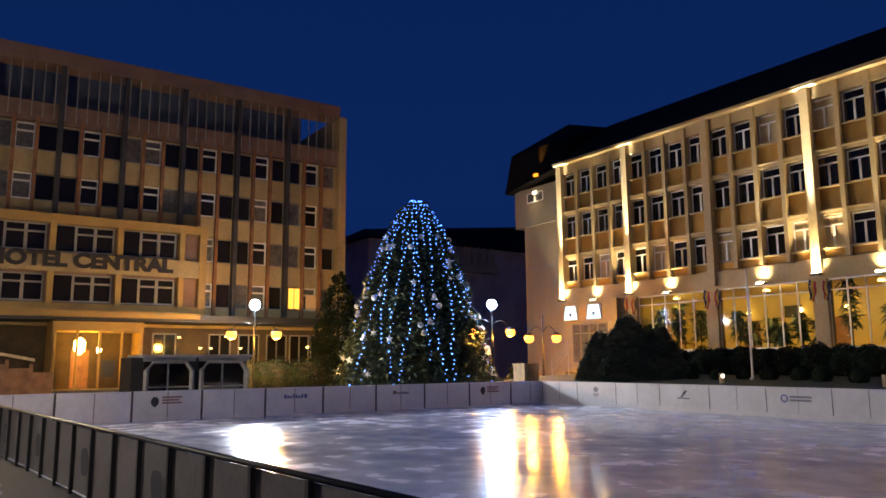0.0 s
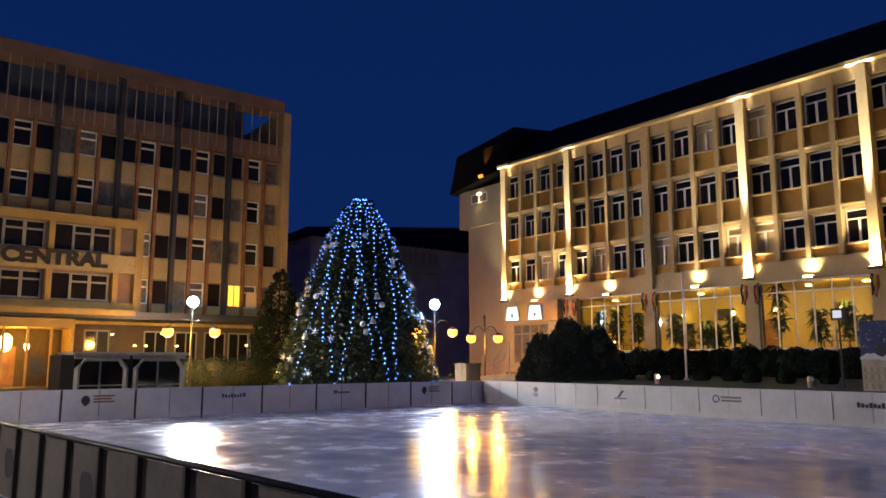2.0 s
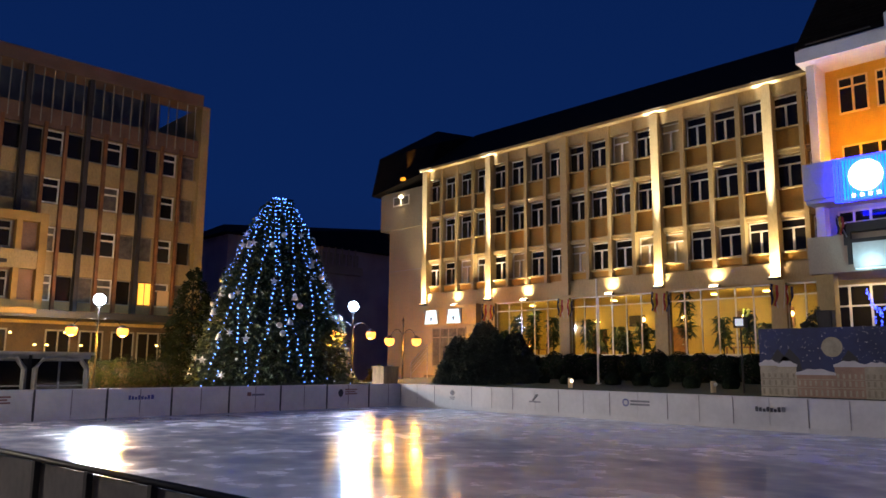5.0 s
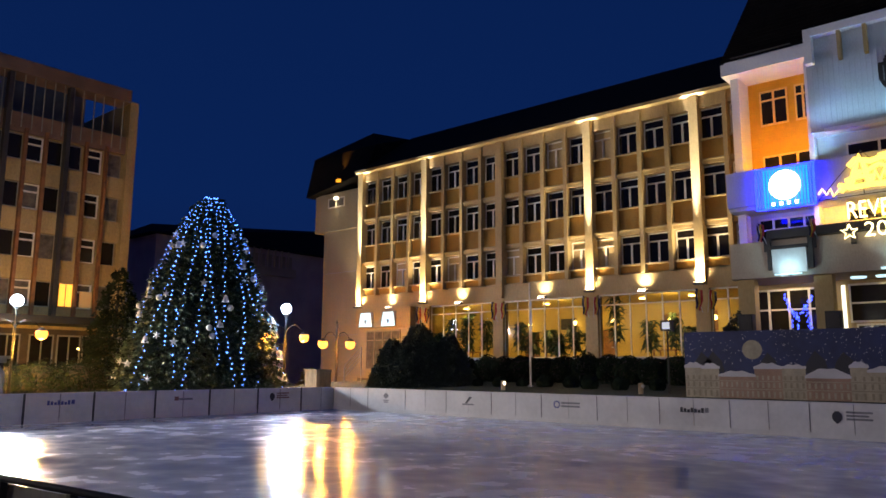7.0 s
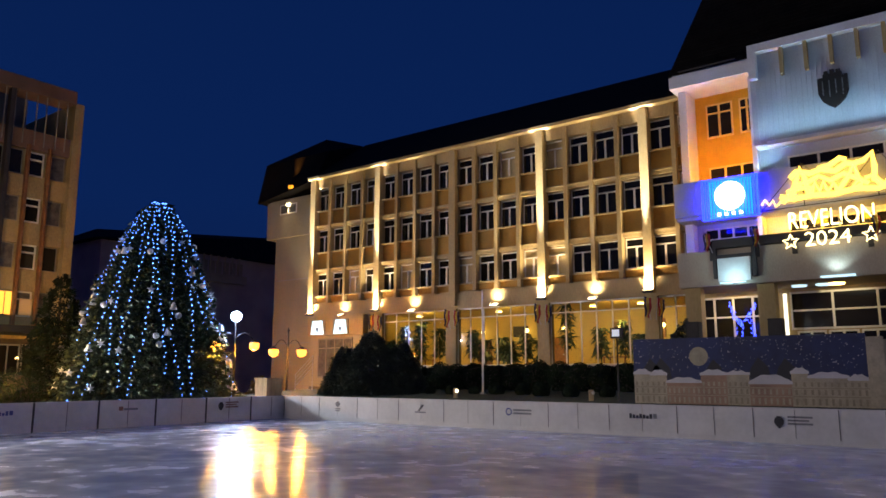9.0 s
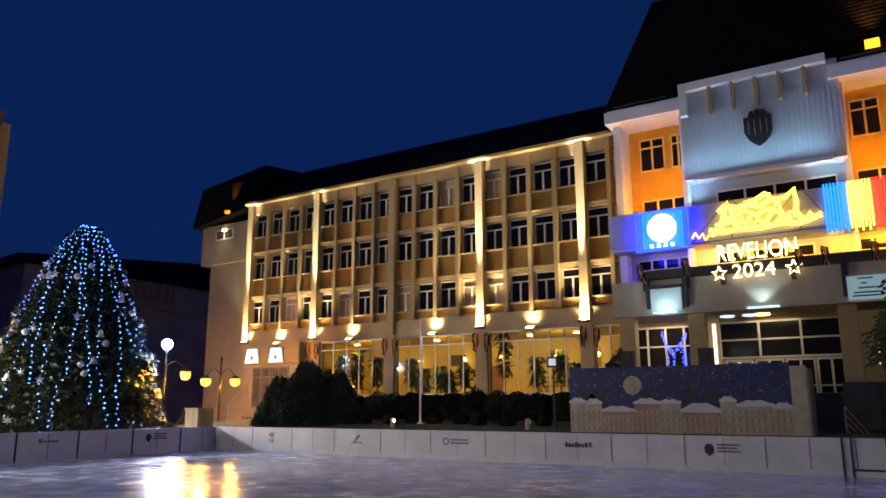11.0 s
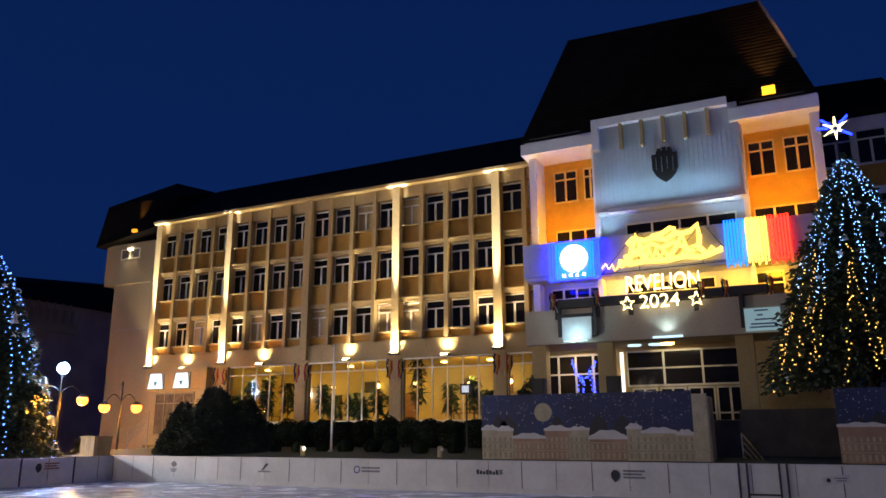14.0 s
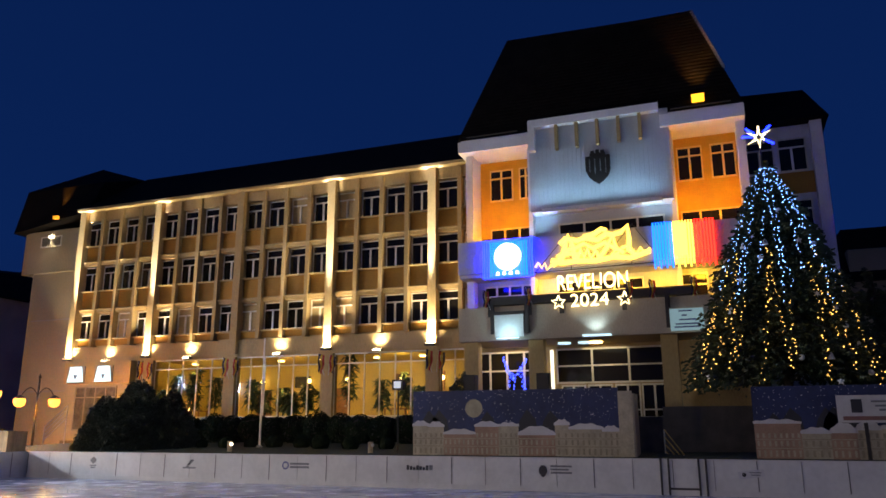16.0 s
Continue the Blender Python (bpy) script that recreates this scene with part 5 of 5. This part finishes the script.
def ornaments(ob, base, height, radius, power, n, facing, seed, spread=1.5, low=0.06, size=1.0):
    rnd = random.Random(seed)
    for k in range(n):
        t, az = low + (0.86 - low) * rnd.random() ** 1.3, facing + rnd.uniform(-spread, spread)
        p = surface(base, height, radius, power, t, az, 1.05)
        o = put("ornament", orn[k % 4], ob, p - Vector((0, 0, 0.1)), turn=facing + math.pi / 2)
        o.scale = (size, size, size)


LT = (24.2, 39.1, -0.06)
tree = conifer("christmas_tree", LT, 12.2, 5.2, 5, needle, 34000, 0.58, "tall fir christmas tree with blue-white light strings", "christmas tree", 0.33, "christmas trees")
face = math.atan2(-39.1, -24.2)
for k, (da, lo) in enumerate(((-1.45, 0.5), (-1.15, 0.34), (-0.8, 0.1), (-0.6, 0.3), (-0.3, 0.08), (-0.12, 0.07), (0.1, 0.22), (0.36, 0.07), (0.55, 0.07), (0.85, 0.4), (1.2, 0.45), (1.5, 0.12))):
    garland(tree, LT, 12.2, 4.95, 0.58, face + da, lo, 0.99, bulb_blue, k, 0.27, 0.034, k in (2, 7))
for k in range(4):
    garland(tree, LT, 12.2, 4.95, 0.58, face - 1.1 + 0.7 * k, 0.74, 0.99, bulb_blue, 70 + k, 0.24, 0.032)
ornaments(tree, LT, 12.2, 5.0, 0.58, 46, face, 2, 1.7)
RT = (29.5, -2.1, 1.15)
tree2 = conifer("christmas_tree", RT, 10.6, 4.0, 9, needle, 28000, 0.8, "fir christmas tree with warm lights below and blue-white above", "christmas tree", 0.27, "christmas trees", 0.27, (0.62, 1.24))
face2 = math.atan2(2.1, -29.5)
for k in range(13):
    da = -1.5 + 0.25 * k
    garland(tree2, RT, 10.6, 3.8, 0.8, face2 + da, 0.5 + 0.05 * (k % 3), 0.985, bulb_white, k + 20, 0.115, 0.018)
for k in range(15):
    da = -1.55 + 0.22 * k
    garland(tree2, RT, 10.6, 3.8, 0.8, face2 + da, 0.25 + 0.04 * (k % 3), 0.5 + 0.06 * (k % 4), bulb_warm, k + 50, 0.11, 0.019)
ornaments(tree2, RT, 10.6, 3.8, 0.8, 18, face2, 6, 1.5, 0.26, 0.55)
tip = thing("tree_star", (29.43, -2.0, 11.7), "glowing white star with blue arms on the tree top", "star")
part("stem", tube(bmesh.new(), [(29.43, -2.0, 11.5), (29.43, -2.0, 12.8)], 0.03, 6), fin_dark, tip)
part("star_outline", star_tube((29.4, -2.0, 12.85), 0.46, 0.2, 6, 0.025), neon_white, tip)
for a in (8, 42, 135, 215):
    d = Vector((0, math.cos(radians(a)), math.sin(radians(a))))
    part("blue_arm", tube(bmesh.new(), [Vector((29.36, -2.0, 12.85)) + d * 0.24, Vector((29.36, -2.0, 12.85)) + d * 0.6], 0.045, 5), neon_blue, tip)
# warm lit conifer standing beside the fir, and dark trees by the hotel
conifer("conifer", (32.0, -5.6, 1.3), 6.5, 2.0, 31, needle, 4000, 0.6, "dark conifer beside the lit christmas tree", "conifer", 0.35, "dark conifers")
conifer("conifer", (22.0, 45.5, -0.06), 8.2, 2.2, 40, yew, 9000, 0.5, "dark conifer near the hotel front", "conifer", 0.24, "dark conifers")
conifer("yew_bush", (28.1, 25.6, 1.1), 3.1, 1.9, 60, bush_green, 15600, 0.62, "broad dark yew bush on the lawn", "bush", 0.19, "dark yew bushes")
conifer("yew_bush", (27.6, 27.0, 1.05), 2.4, 1.3, 61, bush_green, 9000, 0.62, "broad dark yew bush on the lawn", "bush", 0.19, "dark yew bushes")
conifer("yew_bush", (28.8, 24.3, 1.15), 2.5, 1.5, 62, bush_green, 10800, 0.62, "broad dark yew bush on the lawn", "bush", 0.19, "dark yew bushes")
conifer("yew_bush", (29.5, 10.2, 1.2), 3.0, 1.0, 63, bush_green, 4800, 0.62, "broad dark yew bush on the lawn", "bush", 0.19, "dark yew bushes")
conifer("yellow_bush", (27.6, 33.6, -0.1), 1.9, 1.1, 64, material("yellow_leaves", (0.24, 0.17, 0.03), 0.7, vary=0.3, scale=3), 1500, 0.5, "small yellow-leaved bush near the rink corner", "bush", 0.28)


def round_shrub(place, r, seed, label):
    """A clipped ball of small leaves round an inner mass."""
    rnd = np.random.RandomState(seed)
    ob = thing("shrub", place, label, "shrub", "clipped shrubs")
    n = 2600
    u = rnd.normal(size=(n, 3))
    u /= np.linalg.norm(u, axis=1)[:, None]
    lump = 1 + 0.12 * np.sin(5 * u[:, :1] + seed) * np.cos(4 * u[:, 1:2])
    c = u * r * lump * (1 - 0.22 * rnd.uniform(0, 1, (n, 1)) ** 2) * np.array([1, 1.12, 0.92]) + np.array([0, 0, r * 0.86])
    s = np.cross(u, rnd.normal(size=(n, 3)))
    s /= np.linalg.norm(s, axis=1)[:, None]
    q = np.cross(u, s) + 0.5 * u
    k = 0.065
    v = np.stack([c - s * k, c + q * k * 0.6, c + s * k, c - q * k * 0.6], 1).reshape(-1, 3)
    me = bpy.data.meshes.new("leaves")
    me.from_pydata(v.tolist(), [], (np.arange(n)[:, None] * 4 + np.arange(4)).tolist())
    me.materials.append(yew)
    o = new("leaves", me)
    o.parent = ob
    tagged(o, kind="stuff")
    part("inner_mass", ball(bmesh.new(), (place[0], place[1], place[2] + r * 0.8), r * 0.78, 10, 7), bark, ob)


for k in range(9):
    round_shrub((14.2 + 1.05 * k, 44.6, -0.06), 1.25 + 0.12 * (k % 2), 60 + k, "dark clipped hedge shrub before the hotel")
rnd = random.Random(2)
for k in range(12):
    round_shrub((32.4 + rnd.uniform(-0.2, 0.2), 27.0 - 1.2 * k, 1.3), rnd.uniform(0.7, 0.82), k, "dark clipped round shrub below the foyer windows")
for k in range(9):
    round_shrub((28.8 + rnd.uniform(-0.4, 0.4), 24.0 - 1.35 * k + rnd.uniform(-0.4, 0.4), 1.12), rnd.uniform(0.22, 0.36), 30 + k, "small low shrub on the dark lawn")

# ---- small things on the lawn ----
fp = thing("flagpole", (29.0, 19.5, 1.2), "slim white metal pole on the lawn", "pole")
part("shaft", lathe([(0.05, 0), (0.045, 2.4), (0.035, 4.8)], 10, None, (29.0, 19.5, 1.2)), frame_white, fp)
part("foot", lathe([(0.14, 0), (0.14, 0.05), (0.06, 0.1)], 10, None, (29.0, 19.5, 1.2)), steel, fp)
for y, on in ((19.6, True), (13.1, False)):
    ob = thing("bollard_lamp", (27.0, y, 1.08), "short round garden lamp, lit" if on else "short round garden lamp, unlit", "garden lamp", "garden lamps")
    part("stem", lathe([(0.1, 0), (0.1, 0.42), (0.08, 0.44)], 12, None, (27.0, y, 1.06)), wood_box, ob)
    part("lens", ball(bmesh.new(), (26.93, y - 0.12, 1.38), 0.07, 8, 5), glow("garden_lamp_on", (1.0, 0.85, 0.6), 5) if on else frame_white, ob)
for y in (9.3, 6.4):
    ob = thing("loudspeaker", (28.0, y, 3.4), "black loudspeaker on the stage frame", "loudspeaker", "loudspeakers")
    part("cabinet", boxes((27.8, 28.2, y - 0.24, y + 0.24, 3.42, 4.02)), black_plastic, ob)
    part("grille", boxes((27.78, 27.8, y - 0.2, y + 0.2, 3.48, 3.96)), fin_dark, ob)
    part("stand", boxes((27.97, 28.03, y - 0.03, y + 0.03, 1.15, 3.42)), fin_dark, ob)
fl = thing("floodlight", (27.0, 11.8, 1.1), "square floodlight on a stand by the stage", "floodlight")
part("stand", lathe([(0.04, 0), (0.03, 2.4)], 8, None, (27.0, 11.95, 1.1)), fin_dark, fl)
part("housing", boxes((26.85, 27.05, 11.7, 12.15, 3.45, 3.85)), black_plastic, fl)
part("glass_front", boxes((26.83, 26.85, 11.78, 12.07, 3.52, 3.78)), glow("dim_flood_glass", (0.8, 0.85, 1.0), 0.6), fl)


# ---- stage backdrops with a printed winter town ----
def backdrop(y_hi, y_lo, z0, z1, seed, moon, label):
    rnd = random.Random(seed)
    xx = 26.5
    ob = thing("stage_backdrop", (xx, (y_hi + y_lo) / 2, z0), label, "backdrop", "stage backdrops")
    part("panel", boxes((xx, xx + 0.06, y_lo, y_hi, z0, z1)), night_print, ob)
    for y in (y_hi - 0.3, y_lo + 0.3, (y_hi + y_lo) / 2):
        part("brace", boxes((xx + 0.06, xx + 0.16, y - 0.05, y + 0.05, 1.0, z1)), grey_paint, ob)
    y = y_hi
    while y > y_lo + 0.3:
        w = min(rnd.uniform(0.5, 1.4), y - y_lo)
        h = rnd.uniform(0.75, 1.15)
        m = red_print if rnd.random() < 0.14 else beige_print
        hs = part("printed_house", boxes((xx - 0.008, xx, y - w, y, z0, z0 + h)), m, ob)
        bm = bmesh.new()
        k = 14
        base = z0 + h - 0.03
        hump = rnd.choice((0.08, 0.14, 0.26))
        top = [(xx - 0.011, y + 0.03 - (w + 0.06) * i / k, base + 0.06 + hump * math.sin(math.pi * i / k) ** 0.7 + 0.02 * math.sin(5 * i + seed)) for i in range(k + 1)]
        poly(bm, [(xx - 0.011, y + 0.03, base), (xx - 0.011, y - w - 0.03, base)] + top[::-1], [tuple(range(k + 3))])
        part("printed_snow", bm, snow_print, hs)
        nx = max(2, int(w / 0.17))
        bm = bmesh.new()
        for a in range(nx):
            c = y - w * (a + 0.5) / nx
            for zz, hh in ((0.08, 0.2), (0.4, 0.17), (0.66, 0.14)):
                if zz + hh < h - 0.05:
                    box(bm, xx - 0.012, xx - 0.008, c - 0.035, c + 0.035, z0 + zz, z0 + zz + hh)
        for zz in (0.33, 0.6):
            box(bm, xx - 0.011, xx - 0.008, y - w, y, z0 + zz, z0 + zz + 0.025)
        part("printed_windows", bm, shade_print if m is beige_print else beige_print, hs)
        y -= w
    for k in range(int((y_hi - y_lo) * 0.8)):
        yy, w = rnd.uniform(y_lo + 0.3, y_hi - 0.3), rnd.uniform(0.15, 0.4)
        part("printed_tree", poly(bmesh.new(), [(xx - 0.006, yy - w, z0 + 0.9), (xx - 0.006, yy + w, z0 + 0.9), (xx - 0.006, yy + w * 0.7, z0 + 1.25), (xx - 0.006, yy, z0 + 1.25 + w), (xx - 0.006, yy - w * 0.8, z0 + 1.3)], [(0, 1, 2, 3, 4)]), ink_dark, ob)
    bm = bmesh.new()
    for k in range(int((y_hi - y_lo) * 34)):
        yy, zz, r = rnd.uniform(y_lo, y_hi), rnd.uniform(z0 + 1.2, z1), rnd.uniform(0.006, 0.014)
        box(bm, xx - 0.004, xx - 0.001, yy - r, yy + r, zz - r, zz + r)
    tagged(part("printed_snowflakes", bm, snow_print, ob), kind="stuff")
    if moon:
        part("printed_moon", disc(bmesh.new(), (xx - 0.007, moon, 2.71), 0.33, 24), moon_print, ob)
    return ob


bd = backdrop(11.1, 3.5, 1.03, 3.36, 1, 8.7, "dark blue stage backdrop printed with a snowy town and moon")
part("side_panel", boxes((26.5, 27.6, 2.96, 3.02, 1.03, 3.15)), beige_print, bd)
part("side_edge", boxes((26.45, 26.5, 3.02, 3.5, 1.03, 3.24)), beige_print, bd)
backdrop(-0.75, -9.0, 1.03, 3.3, 2, None, "dark blue stage backdrop printed with snowy houses")
bn = thing("banner", (26.2, -4.2, 1.0), "white hanging banner with crest and lines of print", "banner")
part("sheet", boxes((26.2, 26.22, -5.6, -3.15, 2.15, 2.97)), board_white, bn)
part("post", boxes((26.22, 26.3, -3.95, -3.85, 1.0, 2.15)), fin_dark, bn)
part("crest", boxes((26.192, 26.2, -3.85, -3.55, 2.45, 2.85)), ink_dark, bn)
for k, z in enumerate((2.75, 2.62, 2.5)):
    part("text_bar", boxes((26.192, 26.2, -4.9, -4.1 - 0.1 * k, z, z + 0.06)), ink_grey, bn)
part("red_text_bar", boxes((26.192, 26.2, -5.2, -3.3, 2.22, 2.34)), ink_red, bn)

# steps, low wall and rails before the entrance
single("entrance_wall_low", boxes((28.6, 29.2, -1.0, 2.2, 1.0, 2.75), (28.6, 29.2, 2.2, 3.6, 1.0, 2.4)), stone, "low dark granite wall by the entrance steps", "wall", kind="structure")
single("entrance_steps", boxes(*[(29.2 + 0.28 * k, 29.5 + 0.28 * k, 2.0, 8.0, 1.0, 1.35 + 0.17 * k) for k in range(6)]), stone, "dark granite steps to the town hall entrance", "stairs", kind="structure")
# golden light on the steel handrail bars is put into their colour
gold_lit_steel = material("gold_lit_metal", (0.75, 0.5, 0.14), 0.4, metal=0.4, vary=0.1, scale=5)
rl = thing("handrail", (27.8, 2.2, 1.0), "steel stair handrail with four bars, lit golden", "handrail")
part("post", tube(bmesh.new(), [(27.9, 2.15, 1.0), (27.9, 2.15, 1.95)], 0.025, 6), steel, rl)
part("post", tube(bmesh.new(), [(27.2, 1.5, 1.0), (27.2, 1.5, 1.1)], 0.025, 6), steel, rl)
for k in range(4):
    part("bar", tube(bmesh.new(), [(27.9, 2.15, 1.95 - 0.25 * k), (27.5, 1.45 + 0.15 * k, 1.02)], 0.02, 6), gold_lit_steel, rl)
rl = thing("handrail", (29.6, 32.5, 1.2), "shiny steel stair handrail with four bars", "handrail")
part("post", tube(bmesh.new(), [(29.45, 32.7, 0.9), (29.45, 32.7, 2.1)], 0.03, 6), steel, rl)
part("post", tube(bmesh.new(), [(30.2, 32.1, 0.9), (30.2, 32.1, 3.2)], 0.03, 6), steel, rl)
for k in range(4):
    part("bar", tube(bmesh.new(), [(29.45, 32.7, 2.1 - 0.22 * k), (30.2, 32.1, 3.2 - 0.22 * k)], 0.022, 6), steel, rl)
single("side_steps", boxes(*[(29.6 + 0.3 * k, 29.95 + 0.3 * k, 31.4, 34.0, -0.06, 0.2 + 0.17 * k) for k in range(8)]), stone, "dark steps beside the town hall end", "stairs", kind="structure")
cr = thing("crate", (25.8, 30.6, 1.0), "pale wooden crate beside the rink corner", "crate")
part("box", boxes((25.3, 26.3, 30.2, 31.1, -0.06, 1.86)), wood_box, cr)
part("lid", boxes((25.25, 26.35, 30.15, 31.15, 1.86, 1.92)), wood_box, cr)

# snow heaped along the near fence
bm = bmesh.new()
rnd = random.Random(6)
gridv = {}
for i in range(12):
    for j in range(40):
        x, y = -3.0 + 4.2 * i / 11, 4 + 18 * j / 39
        edge = math.sin(math.pi * min(1, i / 11))
        gridv[i, j] = bm.verts.new((x, y, -0.08 + 0.26 * edge * (0.5 + 0.5 * noise.noise((x * 0.9, y * 0.7, 3))) + 0.05 * noise.noise((x * 4, y * 4, 1))))
for i in range(11):
    for j in range(39):
        bm.faces.new((gridv[i, j], gridv[i + 1, j], gridv[i + 1, j + 1], gridv[i, j + 1]))
single("snow_heap", bm, snow, "trodden grey snow heaped beside the rink fence", "snow", kind="structure", smooth=True)

# ---- distance ----
far = thing("house", (52, 76, 0), "dark distant building with a pale balcony band", "building", "far houses")
part("wall", boxes((40, 75, 75, 88, 0, 16.2)), far_wall, far)
part("roof", poly(bmesh.new(), [(39, 74, 16.2), (76, 74, 16.2), (76, 90, 16.2), (39, 90, 16.2), (42, 80, 18.2), (73, 80, 21.4)], [(0, 1, 5, 4), (1, 2, 5), (2, 3, 4, 5), (3, 0, 4), (0, 3, 2, 1)]), roof_tile, far)
part("balcony", boxes((51.0, 58.4, 74.2, 75, 13.0, 14.0)), far_light, far)
for k in range(7):
    part("window", boxes((51.3 + 1.02 * k, 52.1 + 1.02 * k, 74.9, 74.98, 14.1, 15.6)), frame_grey, far)
    part("post", boxes((51.05 + 1.02 * k, 51.2 + 1.02 * k, 74.25, 74.4, 14.0, 16.2)), far_light, far)
far = thing("house", (28, 95, 0), "dark distant house with a pitched roof", "building", "far houses")
part("wall", boxes((20, 42, 92, 104, 0, 12)), far_wall, far)
part("roof", poly(bmesh.new(), [(19, 91, 12), (43, 91, 12), (43, 105, 12), (19, 105, 12), (19, 98, 17), (43, 98, 17)], [(0, 1, 5, 4), (2, 3, 4, 5), (0, 4, 3), (1, 2, 5), (0, 3, 2, 1)]), roof_tile, far)
far = thing("house", (44, -12, 0), "pale house with a dark roof beyond the town hall", "building", "far houses")
part("wall", boxes((40, 52, -24, -6.1, 0, 10.4)), far_light, far)
part("roof", poly(bmesh.new(), [(39.6, -25, 8.8), (39.6, -5.9, 8.8), (53, -5.9, 8.8), (53, -25, 8.8), (42, -25, 11.9), (42, -6.2, 11.9), (50, -6.2, 11.9), (50, -25, 11.9)], [(0, 1, 5, 4), (1, 2, 6, 5), (2, 3, 7, 6), (3, 0, 4, 7), (4, 5, 6, 7), (0, 3, 2, 1)]), roof_tile, far)
